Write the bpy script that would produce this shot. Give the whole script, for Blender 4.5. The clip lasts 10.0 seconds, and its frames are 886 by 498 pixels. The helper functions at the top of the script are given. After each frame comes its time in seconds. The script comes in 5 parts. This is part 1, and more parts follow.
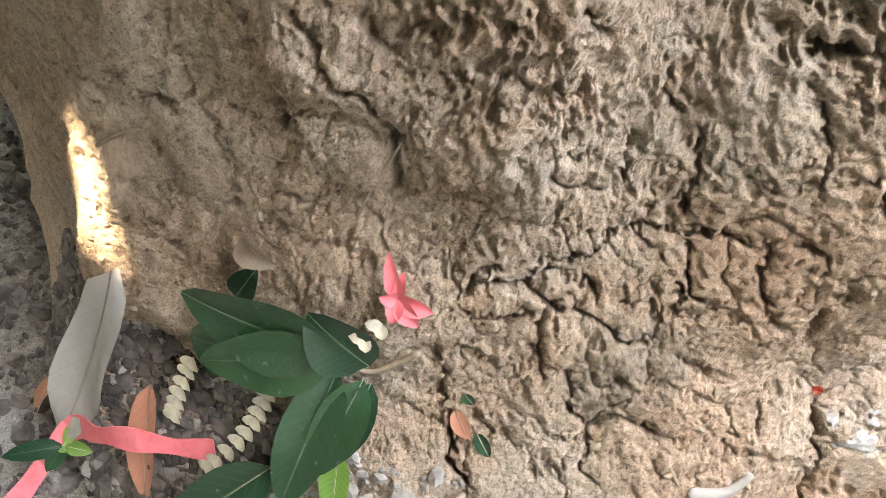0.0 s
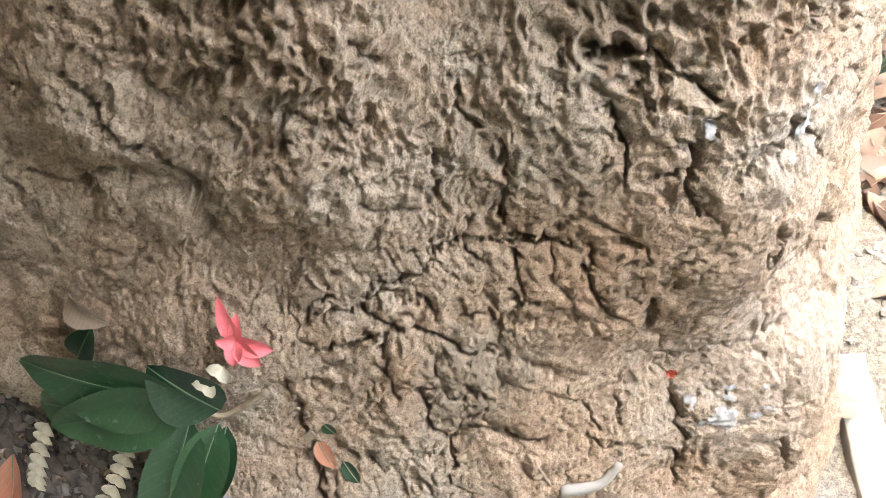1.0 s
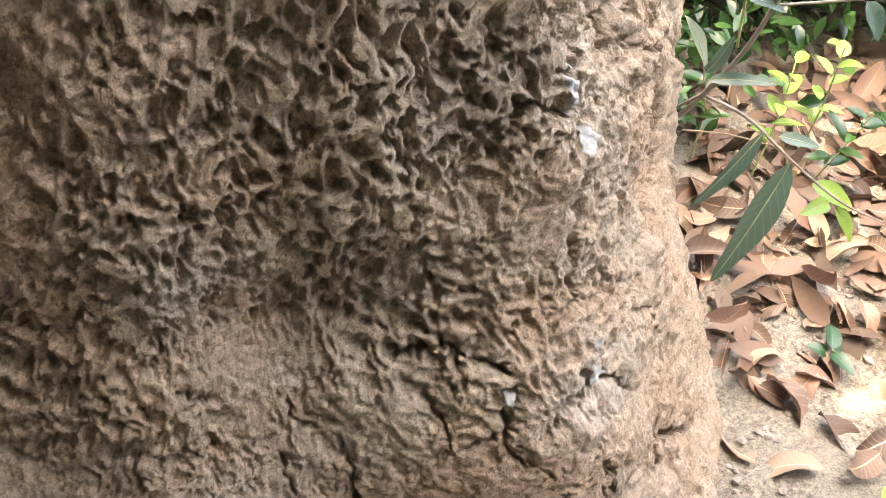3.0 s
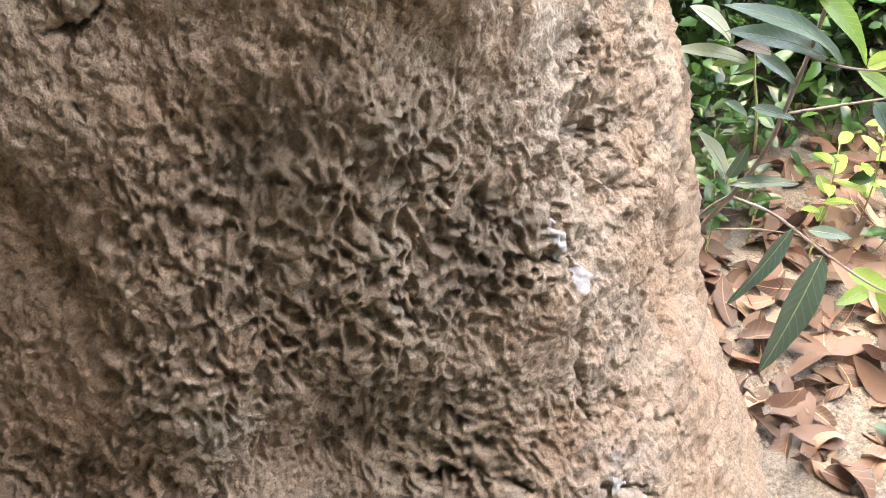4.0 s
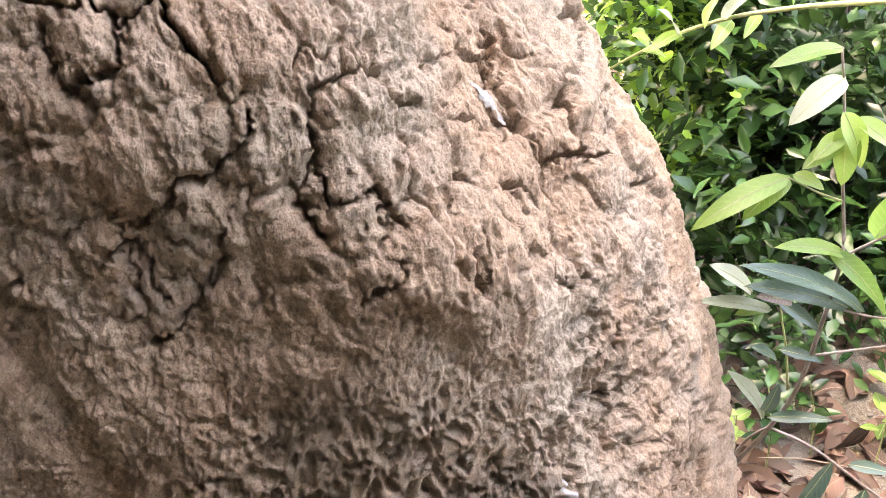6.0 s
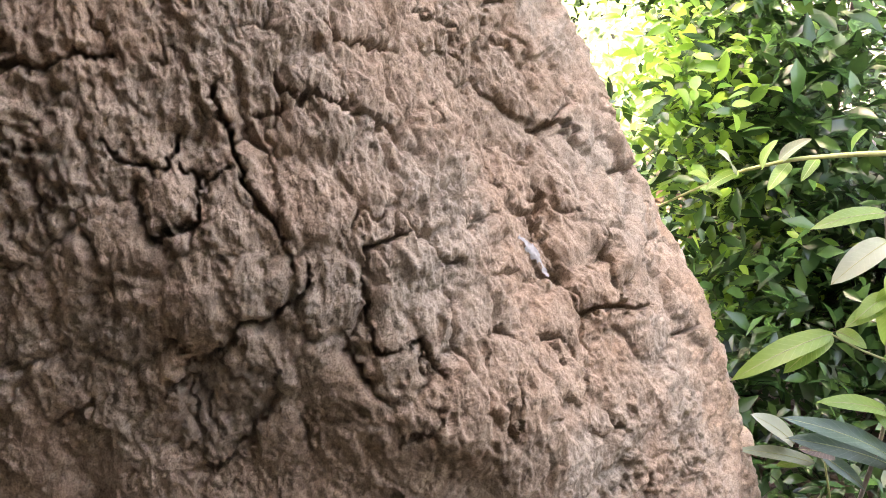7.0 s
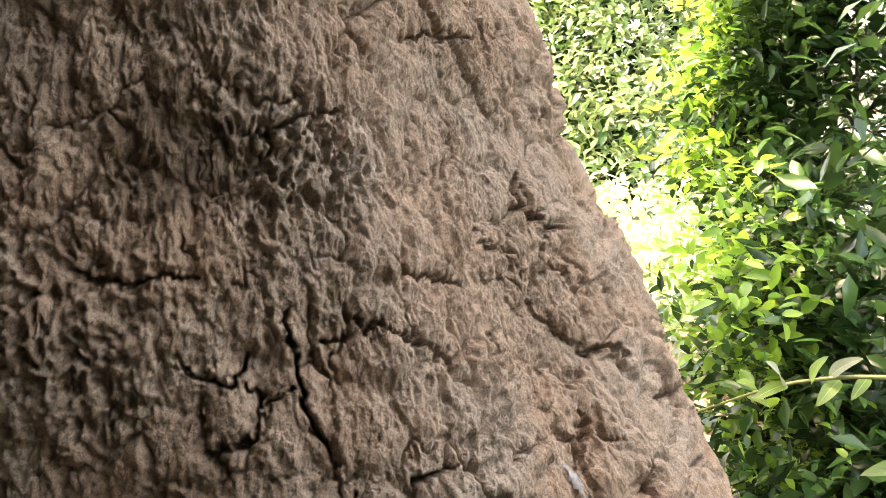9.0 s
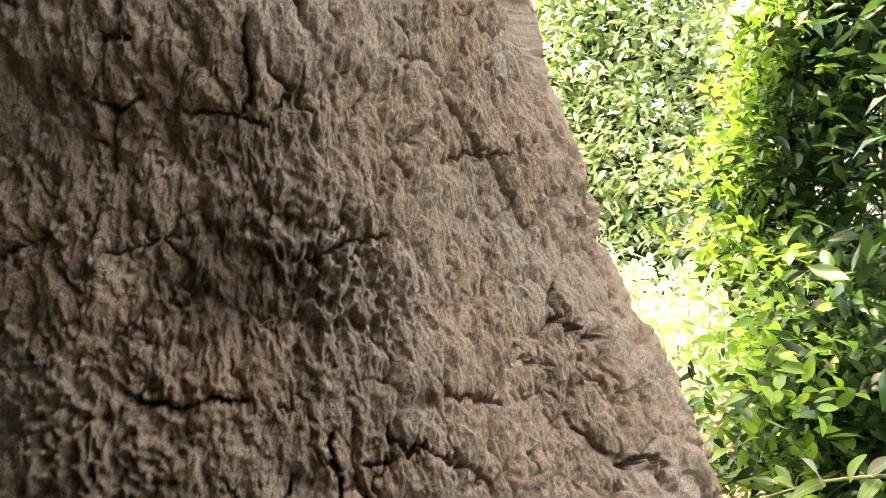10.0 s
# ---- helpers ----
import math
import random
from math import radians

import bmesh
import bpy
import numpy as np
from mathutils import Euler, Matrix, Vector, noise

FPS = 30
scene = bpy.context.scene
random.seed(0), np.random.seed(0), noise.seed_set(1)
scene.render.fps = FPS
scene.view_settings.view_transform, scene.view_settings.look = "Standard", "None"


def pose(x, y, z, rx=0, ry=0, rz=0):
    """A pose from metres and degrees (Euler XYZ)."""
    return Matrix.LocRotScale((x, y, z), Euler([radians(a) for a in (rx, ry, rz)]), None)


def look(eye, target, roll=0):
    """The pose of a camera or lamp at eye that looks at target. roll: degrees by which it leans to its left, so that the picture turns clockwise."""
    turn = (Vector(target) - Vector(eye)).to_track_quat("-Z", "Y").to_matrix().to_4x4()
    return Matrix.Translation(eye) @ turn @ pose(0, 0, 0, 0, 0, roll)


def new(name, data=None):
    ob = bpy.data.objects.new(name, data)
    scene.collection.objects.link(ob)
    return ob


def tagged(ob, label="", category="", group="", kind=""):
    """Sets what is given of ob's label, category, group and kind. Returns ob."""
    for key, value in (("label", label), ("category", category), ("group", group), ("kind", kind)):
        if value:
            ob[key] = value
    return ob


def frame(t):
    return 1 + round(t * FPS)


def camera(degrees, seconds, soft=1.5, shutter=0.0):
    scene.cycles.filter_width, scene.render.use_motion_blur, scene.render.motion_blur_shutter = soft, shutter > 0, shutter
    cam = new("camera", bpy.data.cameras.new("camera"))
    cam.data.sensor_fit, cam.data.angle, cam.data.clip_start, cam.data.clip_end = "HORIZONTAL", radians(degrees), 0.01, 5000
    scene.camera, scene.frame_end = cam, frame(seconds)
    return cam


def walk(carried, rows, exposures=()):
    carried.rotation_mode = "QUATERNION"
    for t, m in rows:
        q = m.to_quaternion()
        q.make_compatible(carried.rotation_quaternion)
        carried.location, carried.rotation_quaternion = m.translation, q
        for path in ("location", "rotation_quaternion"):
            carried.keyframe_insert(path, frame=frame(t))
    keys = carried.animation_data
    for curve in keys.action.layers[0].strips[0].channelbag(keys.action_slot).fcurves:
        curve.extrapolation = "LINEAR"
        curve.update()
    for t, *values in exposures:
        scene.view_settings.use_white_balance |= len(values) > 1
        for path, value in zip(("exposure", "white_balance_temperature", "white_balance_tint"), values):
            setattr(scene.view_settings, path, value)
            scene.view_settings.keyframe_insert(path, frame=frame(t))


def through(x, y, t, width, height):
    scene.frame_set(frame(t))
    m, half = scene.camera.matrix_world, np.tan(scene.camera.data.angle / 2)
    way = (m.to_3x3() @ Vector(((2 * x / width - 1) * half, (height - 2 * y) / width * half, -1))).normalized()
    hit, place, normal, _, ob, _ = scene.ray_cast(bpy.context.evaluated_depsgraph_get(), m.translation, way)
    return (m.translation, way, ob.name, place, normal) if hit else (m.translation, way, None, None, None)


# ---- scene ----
cam = camera(53.0, 10.0, soft=0.7)
PATH = [
    (0, (-0.0424, -0.0035, 0.8467), (0.1725, 1.0720, -0.8258), 13.59),
    (0.5, (-0.0018, 0.0027, 0.8562), (0.2801, 1.0711, -0.8109), 12.98),
    (1, (0.0357, 0.0030, 0.8661), (0.3758, 1.0785, -0.7855), 11.85),
    (1.5, (0.0676, 0.0029, 0.8861), (0.4585, 1.1162, -0.7287), 9.32),
    (2, (0.0875, -0.0009, 0.9076), (0.5283, 1.1769, -0.6475), 6.33),
    (2.5, (0.0831, -0.0116, 0.9389), (0.5706, 1.2805, -0.5077), 4.76),
    (2.7, (0.0953, -0.0162, 0.9539), (0.5742, 1.3288, -0.4467), 4.43),
    (3.8, (0.1758, -0.0697, 1.0595), (0.4508, 1.4602, -0.1989), -6.71),
    (4, (0.1762, -0.0740, 1.0699), (0.4382, 1.4898, -0.1490), -7.06),
    (4.5, (0.1777, -0.0766, 1.1008), (0.4473, 1.5611, -0.0152), -7.87),
    (5, (0.1910, -0.0847, 1.1250), (0.4635, 1.6071, 0.0938), -8.54),
    (5.2, (0.1987, -0.0892, 1.1335), (0.4629, 1.6211, 0.1311), -8.81),
    (6.3, (0.2303, -0.1359, 1.1943), (0.3342, 1.6866, 0.3771), -8.26),
    (6.5, (0.2337, -0.1398, 1.2022), (0.3162, 1.7044, 0.4327), -7.89),
    (7, (0.2404, -0.1545, 1.2261), (0.2872, 1.7352, 0.5728), -6.48),
    (7.5, (0.2414, -0.1559, 1.2417), (0.2716, 1.7602, 0.6693), -4.98),
    (8, (0.2423, -0.1559, 1.2559), (0.2497, 1.7812, 0.7585), -3.57),
    (8.5, (0.2425, -0.1603, 1.2709), (0.2293, 1.7983, 0.8663), -2.59),
    (9, (0.2362, -0.1644, 1.2859), (0.2111, 1.8108, 0.9729), -1.93),
    (9.5, (0.2325, -0.1683, 1.3041), (0.1856, 1.8194, 1.0881), -1.71),
    (10, (0.2242, -0.1723, 1.3229), (0.1498, 1.8207, 1.1737), -1.75),
]
EXPOSURES = [(0.0, 6.35, 9000, 5), (1.0, 6.15, 9000, 4), (2.0, 5.58, 9600, 9), (2.5, 5.55, 9700, 9), (5.0, 5.58, 9300, 15), (6.5, 5.34, 9100, 18), (7.3, 4.74, 9200, 18), (8.5, 4.6, 9800, 14), (10.0, 4.34, 10400, 10)]
walk(cam, [(t, look(eye, target, roll)) for t, eye, target, roll in PATH], EXPOSURES)

# ---- light ----
SUN_UP, SUN_TURN = 67.0, 263.0          # elevation; compass bearing, clockwise from +y
a, e = radians(SUN_TURN), radians(SUN_UP)
TO_SUN = Vector((math.sin(a) * math.cos(e), math.cos(a) * math.cos(e), math.sin(e)))
world = bpy.data.worlds.new("sky")
scene.world = world
world.use_nodes = True
sky = world.node_tree.nodes.new("ShaderNodeTexSky")
sky.sky_type, sky.sun_disc = "NISHITA", False
sky.sun_elevation, sky.sun_rotation = e, a
sky.air_density, sky.dust_density, sky.ozone_density = 0.8, 4.0, 1.0
world.node_tree.nodes["Background"].inputs["Strength"].default_value = 0.15
world.node_tree.links.new(sky.outputs["Color"], world.node_tree.nodes["Background"].inputs["Color"])
sun = bpy.data.lights.new("sun", "SUN")
sun.energy, sun.angle, sun.color = 0.88, radians(0.5), (1.0, 0.94, 0.87)
sun_ob = new("sun", sun)
sun_ob.matrix_world = TO_SUN.to_track_quat("Z", "Y").to_matrix().to_4x4()


# ---- materials ----
def nodes_of(name):
    m = bpy.data.materials.new(name)
    m.use_nodes = True
    return m, m.node_tree, m.node_tree.nodes["Principled BSDF"]


def add(tree, kind, **values):
    n = tree.nodes.new(kind)
    for key, value in values.items():
        n.inputs[key].default_value = value
    return n


def ramp(tree, fac, *stops):
    n = tree.nodes.new("ShaderNodeValToRGB")
    while len(n.color_ramp.elements) < len(stops):
        n.color_ramp.elements.new(0.5)
    for el, (at, col) in zip(n.color_ramp.elements, stops):
        el.position, el.color = at, (*col, 1.0)
    tree.links.new(fac, n.inputs["Fac"])
    return n.outputs["Color"]


def mix(tree, fac, one, two):
    n = tree.nodes.new("ShaderNodeMix")
    n.data_type = "RGBA"
    for sock, value in ((n.inputs[0], fac), (n.inputs[6], one), (n.inputs[7], two)):
        if isinstance(value, bpy.types.NodeSocket):
            tree.links.new(value, sock)
        elif isinstance(value, tuple):
            sock.default_value = (*value, 1.0)
        else:
            sock.default_value = value
    return n.outputs[2]


def place(tree, stretch=(1, 1, 1)):
    c = tree.nodes.new("ShaderNodeTexCoord")
    m = tree.nodes.new("ShaderNodeMapping")
    m.inputs["Scale"].default_value = stretch
    tree.links.new(c.outputs["Object"], m.inputs["Vector"])
    return m.outputs["Vector"]


def grain(tree, where, scale, detail=5.0, rough=0.6):
    n = add(tree, "ShaderNodeTexNoise", Scale=scale, Detail=detail, Roughness=rough)
    tree.links.new(where, n.inputs["Vector"])
    return n.outputs["Fac"]


def relief(tree, shader, *layers):
    prev = None
    for fac, strength, depth in layers:
        b = add(tree, "ShaderNodeBump", Strength=strength, Distance=depth)
        tree.links.new(fac, b.inputs["Height"])
        if prev:
            tree.links.new(prev, b.inputs["Normal"])
        prev = b.outputs["Normal"]
    tree.links.new(prev, shader.inputs["Normal"])


def earth_material(name, dark, mid, light, grey, rough=0.95, relief_by=1.0, stains_and_sunlight=()):
    """Dried mud: upright grain, dusty grey patches, reddish patches, crumbs and pores."""
    m, t, s = nodes_of(name)
    w = place(t)
    tall = place(t, (1, 1, 0.75))
    big = grain(t, w, 6.0, 5)
    other = grain(t, w, 9.0, 5, 0.65)
    fine = grain(t, tall, 120.0, 6, 0.66)
    crumb = grain(t, w, 330.0, 4, 0.7)
    grit = grain(t, tall, 760.0, 3, 0.7)
    base = ramp(t, fine, (0.34, dark), (0.50, mid), (0.66, light))
    dusty = mix(t, fine, tuple(0.65 * v for v in grey), tuple(1.3 * v for v in grey))
    col = mix(t, ramp(t, big, (0.44, (0, 0, 0)), (0.62, (0.8, 0.8, 0.8))), base, dusty)
    ruddy = mix(t, fine, (dark[0] * 1.1, dark[1] * 0.85, dark[2] * 0.75), (light[0], light[1] * 0.86, light[2] * 0.76))
    col = mix(t, ramp(t, other, (0.47, (0, 0, 0)), (0.65, (0.45, 0.45, 0.45))), col, ruddy)
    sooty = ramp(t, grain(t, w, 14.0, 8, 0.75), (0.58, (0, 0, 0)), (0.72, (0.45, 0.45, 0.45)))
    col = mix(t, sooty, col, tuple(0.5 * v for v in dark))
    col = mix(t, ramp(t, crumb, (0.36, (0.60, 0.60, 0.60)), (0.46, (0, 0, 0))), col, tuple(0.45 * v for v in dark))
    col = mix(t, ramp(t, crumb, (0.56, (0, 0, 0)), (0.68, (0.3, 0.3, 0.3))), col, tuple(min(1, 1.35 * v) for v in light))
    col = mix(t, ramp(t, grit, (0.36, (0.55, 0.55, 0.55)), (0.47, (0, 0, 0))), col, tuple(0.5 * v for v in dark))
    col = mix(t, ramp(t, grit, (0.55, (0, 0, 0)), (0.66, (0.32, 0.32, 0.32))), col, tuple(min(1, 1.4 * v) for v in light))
    for (x, y, z), size, tint, amount in stains_and_sunlight:
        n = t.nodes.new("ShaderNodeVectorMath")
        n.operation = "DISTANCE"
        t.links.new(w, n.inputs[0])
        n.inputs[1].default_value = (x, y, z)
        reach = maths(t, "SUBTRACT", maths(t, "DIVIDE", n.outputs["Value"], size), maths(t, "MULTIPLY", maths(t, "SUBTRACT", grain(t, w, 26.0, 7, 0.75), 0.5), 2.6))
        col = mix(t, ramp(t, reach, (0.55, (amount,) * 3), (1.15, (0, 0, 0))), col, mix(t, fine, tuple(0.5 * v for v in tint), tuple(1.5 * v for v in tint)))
    t.links.new(col, s.inputs["Base Color"])
    s.inputs["Roughness"].default_value = rough
    s.inputs["Specular IOR Level"].default_value = 0.15
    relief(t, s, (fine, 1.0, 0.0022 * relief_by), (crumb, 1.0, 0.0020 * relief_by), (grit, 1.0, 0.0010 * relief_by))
    return m


def maths(tree, kind, one, two=0.0):
    n = tree.nodes.new("ShaderNodeMath")
    n.operation = kind
    for sock, value in ((n.inputs[0], one), (n.inputs[1], two)):
        if isinstance(value, bpy.types.NodeSocket):
            tree.links.new(value, sock)
        else:
            sock.default_value = value
    return n.outputs[0]


def leaf_material(name, dark, light, rough=0.4, through=0.35, scale=14.0, spots=None, spot_amount=0.62, veins=None):
    m, t, s = nodes_of(name)
    w = place(t)
    info = t.nodes.new("ShaderNodeObjectInfo")
    geo = t.nodes.new("ShaderNodeNewGeometry")
    sums = t.nodes.new("ShaderNodeMath")
    sums.operation = "ADD"
    t.links.new(info.outputs["Random"], sums.inputs[0])
    t.links.new(geo.outputs["Random Per Island"], sums.inputs[1])
    wrap = t.nodes.new("ShaderNodeMath")
    wrap.operation = "FRACT"
    t.links.new(sums.outputs[0], wrap.inputs[0])
    fine = grain(t, w, scale * 6, 4)
    tone = t.nodes.new("ShaderNodeMath")
    tone.operation = "MULTIPLY_ADD"
    tone.inputs[1].default_value, tone.inputs[2].default_value = 0.35, -0.17
    t.links.new(fine, tone.inputs[0])
    both = t.nodes.new("ShaderNodeMath")
    both.operation = "ADD"
    t.links.new(tone.outputs[0], both.inputs[0])
    t.links.new(wrap.outputs[0], both.inputs[1])
    col = ramp(t, both.outputs[0], (0.0, dark), (0.55, tuple((p + q) / 2 for p, q in zip(dark, light))), (1.0, light))
    if spots:
        col = mix(t, ramp(t, grain(t, w, scale * 2.5, 6, 0.7), (spot_amount, (0, 0, 0)), (spot_amount + 0.1, (1, 1, 1))), col, spots)
    if veins:
        uv = t.nodes.new("ShaderNodeUVMap")
        cut = t.nodes.new("ShaderNodeSeparateXYZ")
        t.links.new(uv.outputs["UV"], cut.inputs[0])
        off = maths(t, "ABSOLUTE", maths(t, "SUBTRACT", cut.outputs["X"], 0.5))
        rib = maths(t, "LESS_THAN", off, 0.028)
        side = maths(t, "FRACT", maths(t, "MULTIPLY", maths(t, "SUBTRACT", cut.outputs["Y"], maths(t, "MULTIPLY", off, 0.35)), 11.0))
        side = maths(t, "MULTIPLY", maths(t, "LESS_THAN", side, 0.10), 0.35)
        col = mix(t, maths(t, "MULTIPLY", maths(t, "MAXIMUM", rib, side), 0.75), col, veins)
    t.links.new(col, s.inputs["Base Color"])
    s.inputs["Roughness"].default_value = rough
    s.inputs["Specular IOR Level"].default_value = 0.4
    relief(t, s, (fine, 0.25, 0.002))
    if through:
        tr = t.nodes.new("ShaderNodeBsdfTranslucent")
        hue = t.nodes.new("ShaderNodeHueSaturation")
        hue.inputs["Value"].default_value, hue.inputs["Hue"].default_value = 1.9, 0.48
        t.links.new(col, hue.inputs["Color"])
        t.links.new(hue.outputs["Color"], tr.inputs["Color"])
        blend = t.nodes.new("ShaderNodeMixShader")
        blend.inputs[0].default_value = through
        t.links.new(s.outputs[0], blend.inputs[1])
        t.links.new(tr.outputs[0], blend.inputs[2])
        t.links.new(blend.outputs[0], t.nodes["Material Output"].inputs["Surface"])
    return m


def plain_material(name, one, two, rough=0.8, scale=60.0, depth=0.002):
    m, t, s = nodes_of(name)
    w = place(t)
    fine = grain(t, w, scale, 6, 0.65)
    t.links.new(ramp(t, fine, (0.3, one), (0.7, two)), s.inputs["Base Color"])
    s.inputs["Roughness"].default_value = rough
    s.inputs["Specular IOR Level"].default_value = 0.25
    relief(t, s, (fine, 0.5, depth))
    return m


# mould, dust, darker patches and one painted patch of sunlight: place, size, colour, amount
STAINS_AND_SUNLIGHT = (
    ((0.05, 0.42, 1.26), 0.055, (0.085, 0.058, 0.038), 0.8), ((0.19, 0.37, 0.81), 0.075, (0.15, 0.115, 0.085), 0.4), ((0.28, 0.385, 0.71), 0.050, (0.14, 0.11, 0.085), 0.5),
    # the last of these three paints the root's sunlit patch into the bark colour
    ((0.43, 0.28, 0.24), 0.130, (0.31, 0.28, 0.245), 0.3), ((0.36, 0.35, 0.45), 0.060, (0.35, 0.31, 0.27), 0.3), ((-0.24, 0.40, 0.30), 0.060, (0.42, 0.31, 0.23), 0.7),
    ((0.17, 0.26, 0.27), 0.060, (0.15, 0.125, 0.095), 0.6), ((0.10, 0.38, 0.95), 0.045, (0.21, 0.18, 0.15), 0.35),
)
BARK = earth_material("mud_crusted_bark", (0.186, 0.127, 0.087), (0.280, 0.196, 0.138), (0.366, 0.266, 0.191), (0.31, 0.252, 0.195), stains_and_sunlight=STAINS_AND_SUNLIGHT)
SOIL = earth_material("dusty_soil", (0.08, 0.067, 0.055), (0.17, 0.147, 0.12), (0.28, 0.25, 0.205), (0.23, 0.21, 0.185))
WOOD = plain_material("grey_brown_twig", (0.12, 0.09, 0.06), (0.26, 0.21, 0.16))
STRAW = plain_material("dry_straw", (0.14, 0.10, 0.065), (0.27, 0.205, 0.14))
STEM = plain_material("sapling_stem", (0.16, 0.13, 0.11), (0.30, 0.26, 0.23), 0.7, 90)
SHOOT = plain_material("green_shoot", (0.18, 0.22, 0.08), (0.34, 0.34, 0.16), 0.6, 90)
RIB = plain_material("leaf_rib", (0.05, 0.085, 0.05), (0.10, 0.14, 0.085), 0.5, 90)
GREEN = leaf_material("dark_green_leaf", (0.008, 0.028, 0.014), (0.02, 0.06, 0.022), 0.30, 0.12, 20, (0.13, 0.16, 0.14), 0.60, (0.045, 0.09, 0.045))
LIME = leaf_material("yellow_green_leaf", (0.10, 0.20, 0.035), (0.22, 0.34, 0.09), 0.4, 0.4, 20, None, 0.6, (0.36, 0.42, 0.18))
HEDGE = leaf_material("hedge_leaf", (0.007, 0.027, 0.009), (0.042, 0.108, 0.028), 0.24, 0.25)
# lit copy of the hedge leaf: sunlight put into a brighter green
SUNLIT_END = leaf_material("sunlit_end_hedge_leaf", (0.06, 0.17, 0.02), (0.20, 0.36, 0.06), 0.35, 0.45)
CROWN = leaf_material("crown_leaf", (0.015, 0.035, 0.012), (0.035, 0.065, 0.02), 0.5, 0.05)
# full sun on the farther bushes is put into this pale tone
SUNLIT = leaf_material("sunlit_hedge_leaf", (0.10, 0.19, 0.07), (0.36, 0.46, 0.24), 0.4, 0.4)
SAPLING = leaf_material("sapling_leaf", (0.07, 0.15, 0.03), (0.17, 0.27, 0.06), 0.38, 0.5, 30, (0.05, 0.08, 0.03), 0.72, (0.24, 0.32, 0.12))
OLDLEAF = leaf_material("dusty_sapling_leaf", (0.025, 0.055, 0.04), (0.06, 0.10, 0.07), 0.42, 0.12, 30, (0.22, 0.24, 0.22), 0.70, (0.16, 0.20, 0.15))
PALE = leaf_material("pale_dusty_leaf", (0.15, 0.18, 0.12), (0.28, 0.31, 0.23), 0.5, 0.25, 30, None, 0.7, (0.36, 0.36, 0.28))
DRY = leaf_material("dry_leaf", (0.065, 0.042, 0.03), (0.28, 0.175, 0.125), 0.55, 0.12, 25, (0.15, 0.09, 0.06), 0.68, (0.45, 0.32, 0.2))
BROWN = leaf_material("dark_and_shaded_dry_leaf", (0.03, 0.02, 0.015), (0.15, 0.085, 0.06), 0.6, 0.1, 25, (0.05, 0.03, 0.02), 0.66, (0.18, 0.12, 0.08))
TAN = leaf_material("bleached_dry_leaf", (0.15, 0.105, 0.075), (0.33, 0.245, 0.175), 0.6, 0.12, 25, (0.16, 0.10, 0.07), 0.64, (0.4, 0.3, 0.2))
GREY = leaf_material("weathered_grey_leaf", (0.17, 0.155, 0.135), (0.28, 0.25, 0.22), 0.8, 0.08, 25, (0.14, 0.12, 0.10), 0.70, (0.2, 0.17, 0.14))
RUST = leaf_material("orange_brown_leaf", (0.36, 0.15, 0.09), (0.48, 0.24, 0.15), 0.6, 0.15, 25, (0.22, 0.10, 0.06), 0.68, (0.5, 0.3, 0.2))
PINK = plain_material("pink_paper", (0.48, 0.085, 0.095), (0.66, 0.16, 0.17), 0.7, 40, 0.001)
CREAM = plain_material("cream_seed", (0.28, 0.235, 0.165), (0.50, 0.44, 0.34), 0.7, 120, 0.001)
WHITE = plain_material("white_lichen", (0.19, 0.175, 0.165), (0.33, 0.31, 0.29), 0.9, 150, 0.003)
RED = plain_material("red_speck", (0.35, 0.05, 0.03), (0.5, 0.09, 0.05), 0.7, 150, 0.002)
STONE = plain_material("grey_clods", (0.10, 0.085, 0.075), (0.27, 0.24, 0.21), 0.95, 30, 0.004)
HUMUS = plain_material("dark_humus", (0.025, 0.02, 0.017), (0.13, 0.105, 0.09), 0.95, 40, 0.004)
CEMENT = plain_material("pale_cement", (0.18, 0.165, 0.145), (0.34, 0.315, 0.28), 0.9, 30, 0.002)
PLASTER = plain_material("pinkish_plaster", (0.55, 0.42, 0.36), (0.66, 0.53, 0.46), 0.9, 3, 0.004)


# ---- building tools ----
def link(name, bm, material, parent=None, label="", smooth=True):
    me = bpy.data.meshes.new(name)
    bm.to_mesh(me)
    bm.free()
    if smooth:
        me.polygons.foreach_set("use_smooth", [True] * len(me.polygons))
    me.materials.append(material)
    ob = new(name, me)
    ob.parent = parent
    if label:
        ob["label"] = label
    return ob


def part(name, bm, material, parent, label=""):
    return link(name, bm, material, parent, label)


def mesh_from(name, verts, faces, material, parent=None, uv=None):
    """Quads or triangles from arrays, all faces with the same number of corners."""
    me = bpy.data.meshes.new(name)
    k = faces.shape[1]
    me.vertices.add(len(verts))
    me.vertices.foreach_set("co", np.ascontiguousarray(verts, dtype=np.float32).ravel())
    me.loops.add(faces.size)
    me.loops.foreach_set("vertex_index", np.ascontiguousarray(faces, dtype=np.int32).ravel())
    me.polygons.add(len(faces))
    me.polygons.foreach_set("loop_start", np.arange(0, faces.size, k, dtype=np.int32))
    me.update(calc_edges=True)
    if uv is not None:
        layer = me.uv_layers.new(name="UVMap")
        layer.data.foreach_set("uv", np.ascontiguousarray(uv[faces.ravel()], dtype=np.float32).ravel())
    me.polygons.foreach_set("use_smooth", [True] * len(me.polygons))
    me.materials.append(material)
    ob = new(name, me)
    ob.parent = parent
    return ob


def grid_faces(rows, cols, closed=False):
    i, j = np.meshgrid(np.arange(rows - 1), np.arange(cols if closed else cols - 1), indexing="ij")
    k = (j + 1) % cols
    return np.stack([i * cols + j, i * cols + k, (i + 1) * cols + k, (i + 1) * cols + j], -1).reshape(-1, 4)


